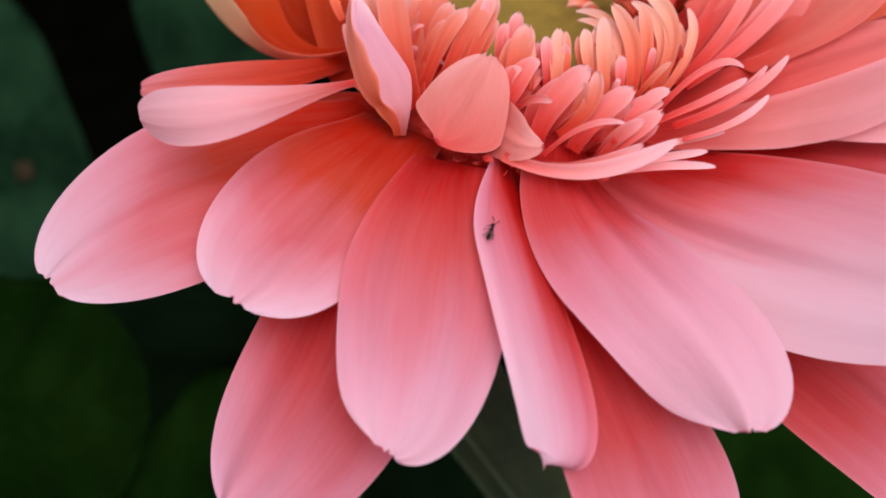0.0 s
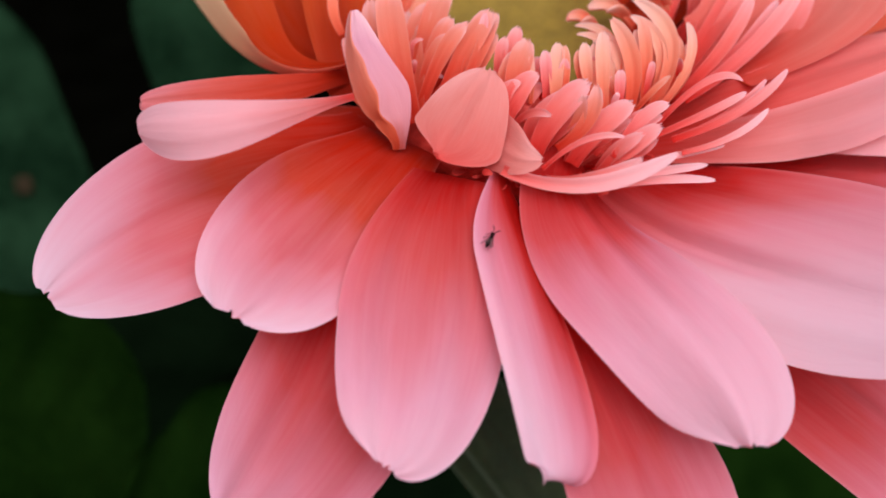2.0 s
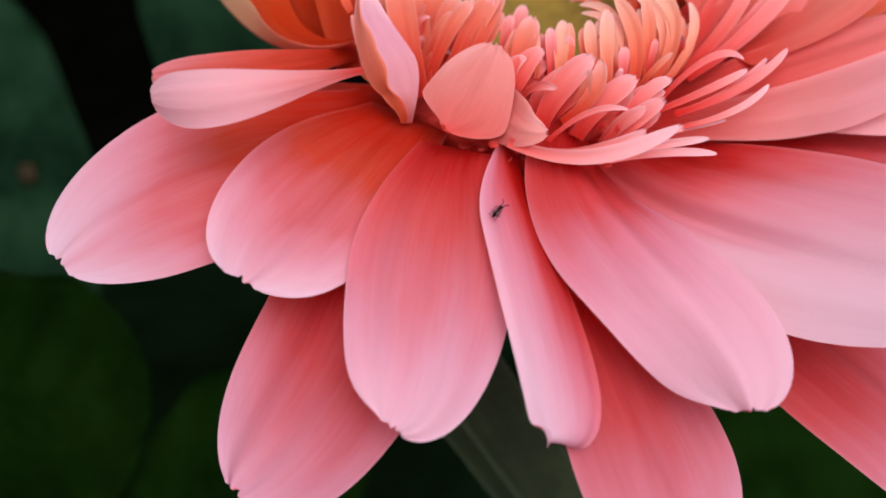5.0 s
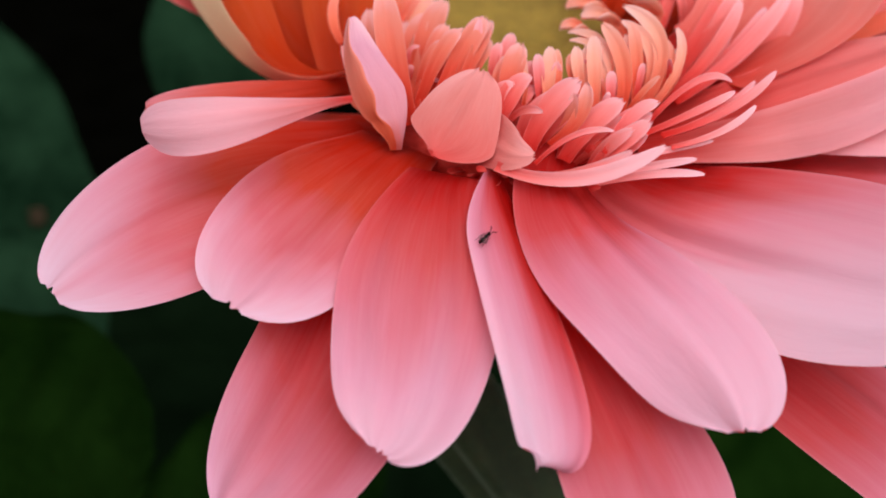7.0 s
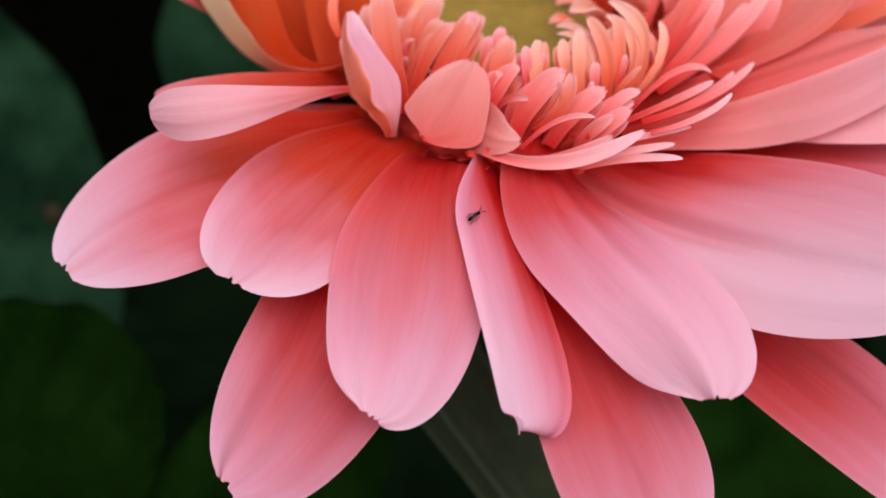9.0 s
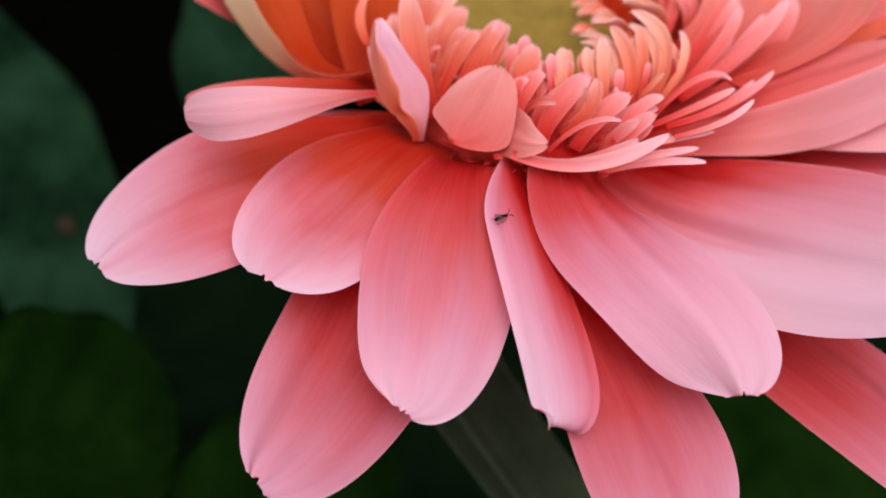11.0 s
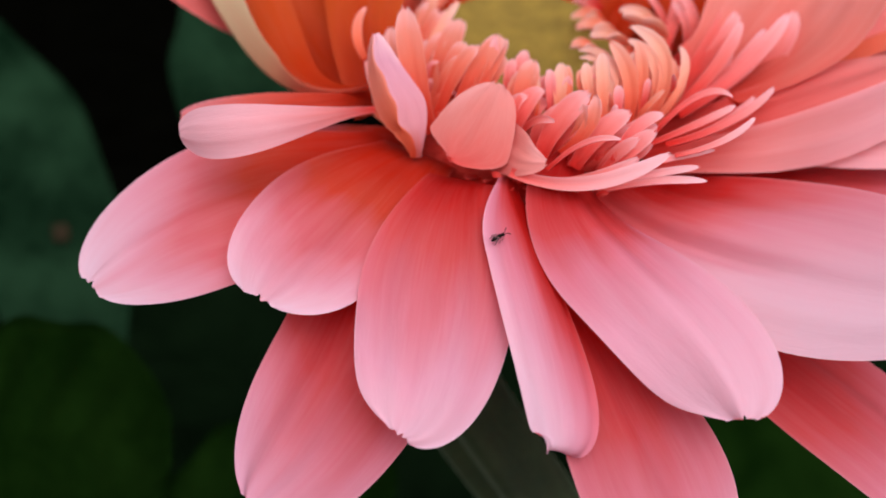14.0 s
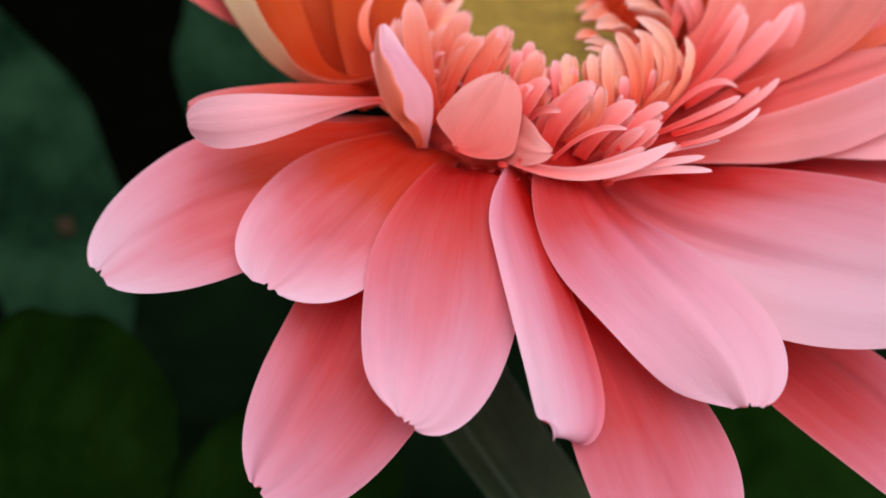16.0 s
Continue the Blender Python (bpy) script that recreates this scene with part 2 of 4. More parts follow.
# leaf greens far darker than real foliage: the background shade is in the colour
leaf_shaded = plant_material("leaf_green_shaded", (0.0017, 0.0070, 0.0008), (0.0054, 0.0168, 0.0024), 60, 0.85)
leaf_deep_shade = plant_material("leaf_green_deep_shade", (0.0011, 0.0030, 0.0012), (0.0033, 0.0080, 0.0032), 30, 0.85)
leaf_teal_shaded = plant_material("leaf_bluegreen_shaded", (0.0022, 0.0084, 0.0038), (0.0115, 0.032, 0.0160), 60, 0.85)
stem_skin = plant_material("stem_green", (0.007, 0.013, 0.003), (0.027, 0.039, 0.013), 120, 0.7)
stem_skin.node_tree.nodes["Principled BSDF"].inputs["Sheen Weight"].default_value = 0.22      # fine down
stem_skin.node_tree.nodes["Principled BSDF"].inputs["Sheen Tint"].default_value = (0.66, 0.82, 0.56, 1)
red_skin = plant_material("receptacle_red", (0.52, 0.020, 0.014), (0.72, 0.060, 0.045), 700, 0.7)
# near-black soil colour stands for the deep shade under the leaves
soil_shaded = plant_material("soil", (0.0005, 0.0005, 0.0003), (0.0014, 0.0014, 0.001), 18, 0.9, 0.8, 0.01)
disc_skin = plant_material("disc_olive", (0.17, 0.105, 0.014), (0.26, 0.165, 0.024), 300, 0.6)
dry_skin = plant_material("dry_leaf", (0.022, 0.016, 0.010), (0.052, 0.036, 0.022), 260, 0.85)
bug_skin = plant_material("insect_black", (0.004, 0.002, 0.002), (0.016, 0.007, 0.007), 2000, 0.82, 0.2, 0.0001)
wing_mat = nodes_of("insect_wing")[0]
for socket, value in (("Base Color", (0.10, 0.07, 0.07, 1)), ("Roughness", 0.6), ("Specular IOR Level", 0.1), ("Alpha", 0.30)):
    wing_mat.node_tree.nodes["Principled BSDF"].inputs[socket].default_value = value


# ---- building blocks ----
def part(name, mesh, mats, parent, label=""):
    ob = new(name, mesh)
    if not mesh.materials:
        for m in mats:
            mesh.materials.append(m)
    ob.parent = parent
    return tagged(ob, label) if label else ob


def from_bm(bm, name):
    mesh = bpy.data.meshes.new(name)
    bm.to_mesh(mesh)
    bm.free()
    for p in mesh.polygons:
        p.use_smooth = True
    return mesh


def bezier(P, s):
    s = s[:, None]
    q = 1 - s
    return q ** 3 * P[0] + 3 * q * q * s * P[1] + 3 * q * s * s * P[2] + s ** 3 * P[3]


def blade_grid(P, w, b, m, p, roll, cup, fold, s, u, crease=0.03):
    """Rows of points over a blade: spine P, half width w, base share b, widest at m, tip bluntness p."""
    P = np.asarray(P, float)
    X, e = bezier(P, s), 1e-3
    T = bezier(P, s + e) - bezier(P, s - e)
    T /= np.linalg.norm(T, axis=1, keepdims=True)
    S0 = np.cross((P[3] - P[0]) * [1, 1, 0], [0, 0, 1.0])
    S0 /= np.linalg.norm(S0)
    N = np.cross(S0, T)
    N /= np.linalg.norm(N, axis=1, keepdims=True)
    S = np.cross(T, N)
    a = np.radians(roll[0] + (roll[1] - roll[0]) * s)[:, None]
    S, N = np.cos(a) * S + np.sin(a) * N, np.cos(a) * N - np.sin(a) * S
    rise = np.clip(s / m, 0, 1)
    rise = rise * rise * (3 - 2 * rise)
    fall = np.clip((s - m) / (1 - m), 0, 1)
    h = w * (b + (1 - b) * rise) * np.sqrt(np.maximum(1 - fall ** p, 0))
    bend = np.radians(cup[0] + (cup[1] - cup[0]) * s)[:, None] + np.where(u < 0, radians(fold[0]), radians(fold[1]))[None] * np.minimum(1, s * 3)[:, None]
    k = np.sqrt(u * u + crease) - math.sqrt(crease)
    return X[:, None] + (h[:, None] * u * np.cos(bend))[..., None] * S[:, None] + (h[:, None] * k * np.sin(bend))[..., None] * N[:, None], T, N, h


def blade_mesh(name, P, w, b, m, p, roll, cup, fold=(0, 0), ns=48, nu=33, thick=0.022, rib=0.026, teeth=0.010, crease=0.13, wing=False, furrow=None, ruffle=0.0, seed=0, origin=HEAD):
    """A petal with two skins (slot 0 above, slot 1 below, slot 2 for a folded wing), lengthwise ribs and a toothed tip. Centimetres in, metres out."""
    rng = random.Random(seed)
    s = 1 - (1 - np.linspace(0, 1, ns)) ** 1.25
    s = s * 0.988
    u = np.sin(np.linspace(-1, 1, nu) * math.pi / 2) * 0.35 + np.linspace(-1, 1, nu) * 0.65
    G, T, N, h = blade_grid(P, w, b, m, p, roll, cup, fold, s, u, crease)
    ph = [rng.uniform(0, 6.28) for _ in range(6)]
    ribs = np.zeros((ns, nu))
    for k, (f, g) in enumerate(((5.0, 1.0), (8.5, 0.6), (13.0, 0.35))):
        ribs += g * np.sin(f * u[None] + ph[k] + 0.8 * np.sin(2.0 * s[:, None] + ph[k + 3]))
    fade = np.minimum(1, s * 2.5)[:, None] * (1 - 0.55 * u[None] ** 4)
    G = G + (rib * w * ribs * fade)[..., None] * N[:, None]
    wave = 0.035 * w * np.sin(s * rng.uniform(7, 11) + ph[0])[:, None] * (np.abs(u) ** 3)[None] * np.sin(math.pi * s)[:, None]
    G = G + wave[..., None] * N[:, None]
    if ruffle:      # the line of the fold wanders from side to side
        sway = ruffle * w * (np.sin(s * 11 + 0.9) + 0.45 * np.sin(s * 25 + 2.0)) * np.sin(math.pi * s)
        over = G[:, -1] - G[:, 0]
        over /= np.linalg.norm(over, axis=1, keepdims=True) + 1e-9
        G = G + (sway[:, None] * np.exp(-(u / 0.4) ** 2)[None])[..., None] * over[:, None]
    # creases that run together at the tip
    for u0 in (rng.uniform(-0.2, -0.02), rng.uniform(0.05, 0.25)):
        groove = np.exp(-((u - u0) / 0.06) ** 2)[None] * np.clip((s - 0.62) / 0.3, 0, 1)[:, None]
        G = G - (0.016 * w * groove)[..., None] * N[:, None]
    if furrow:
        u1, deep, wide = furrow
        G = G - (deep * w * np.exp(-((u - u1) / wide) ** 2)[None] * np.clip(s * 3, 0, 1)[:, None] * np.clip((0.85 - s) / 0.35, 0, 1)[:, None])[..., None] * N[:, None]
    # three small teeth with a cleft at the tip
    tooth = np.cos(u * 9.0 + rng.uniform(-0.6, 0.6)) + 0.4 * np.cos(u * 17 + ph[1])
    for back, share in ((1, 1.0), (2, 0.45), (3, 0.15)):
        G[-back] += (teeth * w * tooth * share)[:, None] * T[-back]
    if teeth > 0:
        u2 = rng.uniform(-0.15, 0.15)
        for back, share in ((1, 1.0), (2, 0.5), (3, 0.2)):
            G[-back] -= (0.075 * w * share * np.exp(-((u - u2) / 0.08) ** 2))[:, None] * T[-back]
    dS, dU = np.gradient(G, axis=0), np.gradient(G, axis=1)
    nor = np.cross(dU, dS)
    nor /= np.linalg.norm(nor, axis=2, keepdims=True) + 1e-12
    flip = np.sign((nor * N[:, None]).sum(-1).mean())
    nor *= flip
    edge = np.minimum(1, (1 - s / s[-1]) * 6)[:, None] * (1 - u ** 6)[None]
    low = G - nor * (thick * edge)[..., None]
    off = np.array(HEAD - origin)
    verts = np.concatenate([G.reshape(-1, 3), low.reshape(-1, 3)]) * CM + off
    n1, faces, mats = ns * nu, [], []
    for i in range(ns - 1):
        for j in range(nu - 1):
            q = (i * nu + j, i * nu + j + 1, (i + 1) * nu + j + 1, (i + 1) * nu + j)
            faces.append(q if flip > 0 else q[::-1])
            mats.append(2 if wing and u[j] + u[j + 1] < 0 else 0)
            q2 = tuple(v + n1 for v in q)
            faces.append(q2[::-1] if flip > 0 else q2)
            mats.append(1)
    mesh = bpy.data.meshes.new(name)
    mesh.from_pydata(verts.tolist(), [], faces)
    uvs = np.stack([np.repeat(s, nu), np.tile(u * 0.5 + 0.5, ns)], 1)
    uvs = np.concatenate([uvs, uvs])
    layer = mesh.uv_layers.new(name="UVMap")
    idx = np.empty(len(mesh.loops), dtype=np.int32)
    mesh.loops.foreach_get("vertex_index", idx)
    layer.data.foreach_set("uv", uvs[idx].ravel())
    mesh.polygons.foreach_set("material_index", mats)
    mesh.polygons.foreach_set("use_smooth", [True] * len(faces))
    mesh.update()
    return mesh


def tube_mesh(name, points, radii, sides=20, rough=0.0, seed=1, ribs=0.0):
    """A round rod along points, in metres, with closed ends."""
    bm, rings = bmesh.new(), []
    rng = random.Random(seed)
    points = [Vector(p) for p in points]
    for i, (p, r) in enumerate(zip(points, radii)):
        t = (points[min(i + 1, len(points) - 1)] - points[max(i - 1, 0)]).normalized()
        q = t.to_track_quat("Z", "Y")
        rings.append([bm.verts.new(p + q @ Vector((math.cos(a) * r, math.sin(a) * r, 0)) * (1 + rough * rng.uniform(-1, 1) + ribs * math.cos(5 * a + 4.4)))
                      for a in (2 * math.pi * k / sides for k in range(sides))])
    for r0, r1 in zip(rings, rings[1:]):
        for k in range(sides):
            bm.faces.new((r0[k], r0[(k + 1) % sides], r1[(k + 1) % sides], r1[k]))
    bm.faces.new(rings[0][::-1])
    bm.faces.new(rings[-1])
    return from_bm(bm, name)


def along(P, n):
    P = [np.array(p, float) for p in P]
    return [Vector(v) for v in bezier(P, np.linspace(0, 1, n))]


# ---- ground ----
bm = bmesh.new()
bmesh.ops.create_grid(bm, x_segments=60, y_segments=60, size=1.0)
for v in bm.verts:
    far = max(abs(v.co.x), abs(v.co.y))
    v.co *= 1 + 400 * max(0, far - 0.9) ** 1.0 * 10 if far > 0.9 else 1
    v.co.z = 0.012 * noise.noise(Vector((v.co.x * 6, v.co.y * 6, 0))) if far < 0.95 else 0
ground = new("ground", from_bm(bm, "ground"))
ground.data.materials.append(soil_shaded)
tagged(ground, "garden soil under the leaves, deep shade painted into its colour", "ground", kind="structure")

# ---- the flower ----
FOOT = Vector((0.0515, 0.0053, 0.0))
flower = new("gerbera_flower")
flower.location = FOOT
tagged(flower, "coral pink gerbera daisy in full bloom on its green stem", "flower")
count = 0


def ray_petal(P, w, b, m, p, roll, cup, fold=(0, 0), skins=None, label="", **more):
    global count
    count += 1
    mesh = blade_mesh("ray_petal", P, w, b, m, p, roll, cup, fold, seed=count, origin=FOOT, **more)
    return part("ray_petal", mesh, skins or (ray_skin, ray_back), flower, label)


def floret(a, c, d, w, roll, kind, cup=26.0):
    """A narrow disc floret from a by way of the control point c to its tip d."""
    global count
    count += 1
    a, c, d = (np.array(v) for v in (a, c, d))
    a = a - 0.22 * (c - a)
    P = np.array([a, a + (c - a) * 2 / 3, d + (c - d) * 2 / 3, d])
    strap = np.linalg.norm(d - a) > 6 * w      # the long ones are channelled straps with a blunt, notched end
    base, widest, blunt = (0.70, 0.62, 2.2) if strap else (0.80, 0.34, 1.42)
    cup = 34.0 if strap else cup
    mesh = blade_mesh("floret", P, w, base, widest, blunt, (roll, roll), (cup, cup * 0.6), (0, 0), ns=22, nu=11, thick=0.02, rib=0.03, teeth=0.22 if strap else 0.10, seed=count, origin=FOOT)
    return part("floret", mesh, (FLORET[kind], FLORET[kind]), flower)


ray_petal(((-1.45, -1.50, -0.46), (-1.17, -2.54, -0.82), (-2.07, -3.47, -2.23), (-2.82, -3.92, -2.72)), 0.93, 0.41, 0.40, 2.87, (10, 5), (4, 5), skins=(ray_shaded, ray_back))
ray_petal(((0.20, -1.51, -0.89), (0.14, -2.79, -1.10), (1.11, -3.82, -2.00), (1.37, -4.55, -3.11)), 0.79, 0.17, 0.74, 2.23, (4, -1), (-1, -1), skins=(ray_shaded, ray_back))
ray_petal(((1.32, -1.44, -1.10), (1.87, -2.37, -1.68), (3.61, -2.82, -2.08), (4.62, -3.71, -3.35)), 0.74, 0.59, 0.65, 2.60, (-16, -15), (-7, -12), skins=(ray_shaded, ray_back))
ray_petal(((-1.42, -0.69, -0.35), (-2.17, -1.52, -0.34), (-3.60, -1.82, -0.31), (-4.59, -2.53, -1.10)), 0.97, 0.58, 0.46, 2.40, (20, 29), (-2, -6), skins=(ray_mid, ray_back), rib=0.015)
ray_petal(((-1.23, -0.86, -0.27), (-1.41, -1.57, 0.03), (-2.33, -2.36, -0.60), (-2.74, -3.01, -0.94)), 0.86, 0.54, 0.63, 2.29, (6, 10), (1, -5), fold=(-15, 8), skins=(ray_mid, ray_back), rib=0.012, crease=0.22)
ray_petal(((-0.74, -1.62, -0.26), (-1.03, -2.44, -0.15), (-0.98, -3.65, -1.54), (-1.35, -4.09, -1.69)), 0.77, 0.52, 0.47, 1.99, (3, 14), (1, -12), skins=(ray_bold, ray_back))
ray_petal(((-0.27, -1.64, -0.24), (-0.40, -2.46, -0.26), (0.51, -4.34, -1.80), (0.02, -4.04, -1.87)), 0.41, 0.27, 0.29, 3.4, (29, -10), (-7, 7), fold=(-24, 3), skins=(ray_narrow, ray_back), label="narrow creased coral petal", crease=0.045, teeth=0.0)
ray_petal(((0.46, -1.57, -0.08), (0.02, -2.24, -0.48), (1.74, -3.48, -0.81), (1.76, -4.00, -1.59)), 0.77, 0.61, 0.45, 3.20, (15, -32), (-28, -26), skins=(ray_pale, ray_back))
ray_petal(((0.72, -1.22, -0.27), (1.19, -1.73, -0.85), (2.65, -2.20, -0.67), (4.02, -3.59, -0.61)), 1.04, 0.80, 0.64, 1.96, (-22, -43), (-35, -6), skins=(ray_side, ray_back), furrow=(0.22, 0.10, 0.10), nu=41)
ray_petal(((1.44, -0.68, -0.42), (2.74, -0.55, -0.03), (4.04, -0.54, -0.11), (5.35, -0.73, -0.16)), 0.41, 0.39, 0.63, 2.38, (-70, -41), (8, 8), skins=(ray_light, ray_back))
ray_petal(((1.29, -0.77, -0.24), (2.92, -1.01, 0.17), (4.14, -0.64, 0.61), (5.01, -0.19, 0.86)), 0.69, 0.53, 0.49, 2.10, (-30, -13), (8, -26), fold=(0, -45), skins=(ray_light, ray_back, ray_coral), crease=0.006, wing=True)
ray_petal(((-1.85, 0.07, 0.09), (-2.35, -0.69, 0.25), (-3.01, -1.00, 0.25), (-3.96, -0.77, 0.12)), 0.21, 0.41, 0.64, 2.93, (50, 50), (-5, -5), skins=(ray_wing, ray_back), teeth=0.006)
ray_petal(((-1.71, -1.05, 0.32), (-2.20, -1.99, 0.59), (-2.91, -2.47, 0.54), (-3.66, -1.83, 0.32)), 0.27, 0.14, 0.77, 2.73, (63, 65), (-11, -13), skins=(ray_turned, ray_back), label="pale petal turned on its side", teeth=0.012, rib=0.012)
ray_petal(((-2.12, 1.95, 0.05), (-3.55, 2.02, 0.68), (-4.57, 2.73, 1.52), (-5.71, 3.43, 1.72)), 1.22, 0.58, 0.58, 2.40, (32, 8), (21, 21), skins=(ray_coral, ray_back))
ray_petal(((-1.76, -0.05, -0.05), (-2.28, 0.72, 0.92), (-1.63, 1.64, 1.72), (-2.27, 2.51, 2.31)), 0.56, 0.54, 0.62, 2.40, (4, 5), (-1, -12), skins=(amber_skin, cream_back))
ray_petal(((2.15, 0.58, -0.04), (3.76, 1.02, 0.43), (5.08, 1.91, 0.95), (6.54, 2.72, 0.82)), 0.80, 0.40, 0.54, 2.40, (-21, -2), (14, 15), skins=(peach_skin, cream_back))
ray_petal(((2.12, -0.06, 0.29), (3.58, 0.55, 0.63), (4.03, 2.14, 1.95), (5.31, 3.18, 2.15)), 1.06, 0.63, 0.30, 2.39, (-12, 1), (22, 19), rib=0.05, skins=(ray_blush, ray_back))
ray_petal(((-1.34, -0.98, -0.21), (-1.72, -0.44, 0.39), (-1.30, -0.62, -0.16), (-1.86, -0.27, 0.68)), 0.25, 0.10, 0.46, 2.09, (22, 5), (-4, -12), skins=(peach_skin, peach_skin))
ray_petal(((-1.27, -1.28, -0.15), (-1.23, -1.46, 0.28), (-1.74, -1.13, 0.53), (-1.75, -0.44, 1.02)), 0.33, 0.19, 0.49, 1.60, (19, 16), (-4, -4), fold=(-58, 0), skins=(lilac_skin, front_skin, peach_skin), label="lilac-tinged petal folded along its middle", thick=0.03, crease=0.006, wing=True, ruffle=0.13)
ray_petal(((-1.62, -0.07, 0.38), (-3.24, -0.36, -0.32), (-3.70, 1.16, 0.73), (-5.68, 3.70, 3.02)), 1.03, 0.08, 0.68, 2.40, (14, -11), (10, 44), fold=(60, 0), skins=(orange_skin, cream_back), label="cupped orange petal with a cream back")
ray_petal(((-0.90, -1.77, 0.06), (-0.80, -1.71, -0.01), (-0.53, -1.45, 0.60), (-0.39, -1.14, 0.66)), 0.50, 0.15, 0.38, 1.23, (-17, -14), (-20, -16), skins=(front_skin, front_skin), label="broad upright petal seen from outside", thick=0.03, rib=0.02, teeth=0.06, furrow=(-0.12, 0.05, 0.16))
ray_petal(((-0.48, -1.31, 0.07), (-0.21, -1.65, 0.09), (-0.24, -1.93, 0.08), (0.09, -1.92, 0.07)), 0.28, 0.86, 0.20, 1.20, (-57, -55), (-6, -7), skins=(front_skin, front_skin), thick=0.03, rib=0.02, teeth=0.05)
ray_petal(((-2.01, 0.36, 0.05), (-2.57, 0.89, 0.10), (-3.04, 1.73, 0.63), (-3.33, 3.36, 2.44)), 0.85, 0.12, 0.50, 2.40, (8, 8), (10, 4), skins=(orange_skin, cream_back))
ray_petal(((2.00, 0.09, -0.25), (3.26, 0.61, 0.08), (4.44, 1.08, 0.30), (6.04, 1.62, 0.66)), 0.60, 0.50, 0.60, 2.40, (-63, -63), (0, 0), skins=(ray_coral, ray_back))
ray_petal(((-1.90, 0.01, 0.58), (-2.02, 0.13, 0.70), (-2.07, 0.32, 0.95), (-1.91, 0.49, 1.07)), 0.06, 0.70, 0.50, 1.80, (0, 0), (0, 0), skins=(peach_skin, peach_skin), rib=0.0, nu=9, ns=20)
ray_petal(((1.36, -0.60, -0.56), (2.67, -0.62, -0.60), (3.96, -0.72, -0.67), (5.59, -0.92, -0.83)), 0.50, 0.60, 0.60, 2.40, (-20, -15), (0, 0), skins=(ray_shaded, ray_back))
floret((-1.17, -1.07, 0.18), (-1.34, -0.71, 0.65), (-1.42, -0.07, 1.20), 0.167, 9, 'o')
floret((-1.31, 0.44, 0.39), (-1.10, 0.82, 0.62), (-0.80, 1.43, 0.94), 0.071, -30, 'c')
floret((-1.38, 0.57, 0.43), (-1.28, 1.23, 0.76), (-1.07, 2.11, 0.91), 0.095, -20, 'y')
floret((-1.10, -0.57, 0.23), (-1.01, 0.00, 0.69), (-0.76, 0.73, 0.86), 0.151, -18, 'o')
floret((-1.02, -0.86, 0.24), (-0.81, -0.67, 0.81), (-0.60, -0.51, 0.86), 0.092, -39, 'o')
floret((-0.79, -0.91, 0.35), (-0.57, -0.60, 0.72), (-0.33, -0.18, 0.91), 0.130, -28, 'o')
floret((-0.64, -1.11, 0.42), (-0.44, -0.64, 0.68), (-0.25, 0.01, 0.82), 0.081, -22, 'o')
floret((-0.70, -0.52, 0.37), (-0.41, -0.50, 0.56), (-0.40, -0.30, 0.93), 0.063, -40, 'w')
floret((-1.14, -0.31, 0.37), (-1.23, -0.28, 0.65), (-1.03, -0.27, 0.62), 0.026, -55, 'w')
floret((-1.16, -0.49, 0.30), (-1.13, -0.56, 0.42), (-1.12, -0.60, 0.53), 0.038, 22, 'p')
floret((-1.13, -0.56, 0.22), (-1.05, -0.56, 0.36), (-0.87, -0.56, 0.35), 0.050, -59, 'l')
floret((-1.01, -0.25, 0.36), (-0.98, -0.52, 0.39), (-0.82, -0.72, 0.38), 0.031, -38, 'l')
floret((-0.50, -0.56, 0.35), (-0.51, -0.56, 0.45), (-0.49, -0.53, 0.53), 0.038, -16, 'l')
floret((-0.20, -0.74, 0.31), (-0.14, -0.51, 0.57), (-0.04, -0.19, 0.74), 0.094, -12, 'p')
floret((-0.17, -1.08, 0.25), (-0.10, -0.85, 0.52), (0.03, -0.51, 0.72), 0.134, -14, 'o')
floret((-0.25, -1.32, 0.22), (-0.10, -1.10, 0.53), (0.12, -0.89, 0.50), 0.125, -34, 'p')
floret((0.04, -1.05, 0.30), (0.07, -0.91, 0.46), (0.05, -0.69, 0.62), 0.036, 3, 'c')
floret((0.20, -0.99, 0.31), (0.20, -0.87, 0.53), (0.19, -0.69, 0.67), 0.067, 4, 'w')
floret((0.28, -1.08, 0.31), (0.29, -0.86, 0.50), (0.34, -0.54, 0.70), 0.086, -1, 'c')
floret((0.38, -1.01, 0.34), (0.42, -0.84, 0.54), (0.40, -0.59, 0.69), 0.049, 4, 'y')
floret((0.06, -1.71, 0.12), (0.16, -1.59, 0.41), (0.54, -1.39, 0.64), 0.137, -38, 'p')
floret((0.32, -1.70, 0.12), (0.63, -1.66, 0.34), (0.60, -1.44, 0.62), 0.086, -29, 'o')
floret((-0.14, -1.50, 0.24), (-0.04, -1.60, 0.49), (0.16, -1.75, 0.44), 0.046, -68, 'p')
floret((0.15, -1.98, 0.09), (0.46, -1.95, 0.43), (0.81, -1.98, 0.34), 0.033, -53, 'w')
floret((0.43, -1.73, 0.01), (0.61, -1.62, 0.32), (0.97, -1.47, 0.45), 0.121, -41, 'p')
floret((0.82, -1.75, 0.10), (1.01, -1.53, 0.40), (1.35, -1.33, 0.38), 0.076, -37, 'w')
floret((0.68, -1.80, -0.12), (0.85, -1.80, 0.13), (1.20, -1.73, 0.34), 0.103, -49, 'p')
floret((0.63, -0.95, 0.35), (0.59, -0.81, 0.56), (0.60, -0.60, 0.72), 0.074, 10, 'c')
floret((0.74, -1.17, 0.31), (0.75, -0.90, 0.59), (0.79, -0.51, 0.81), 0.086, 4, 'c')
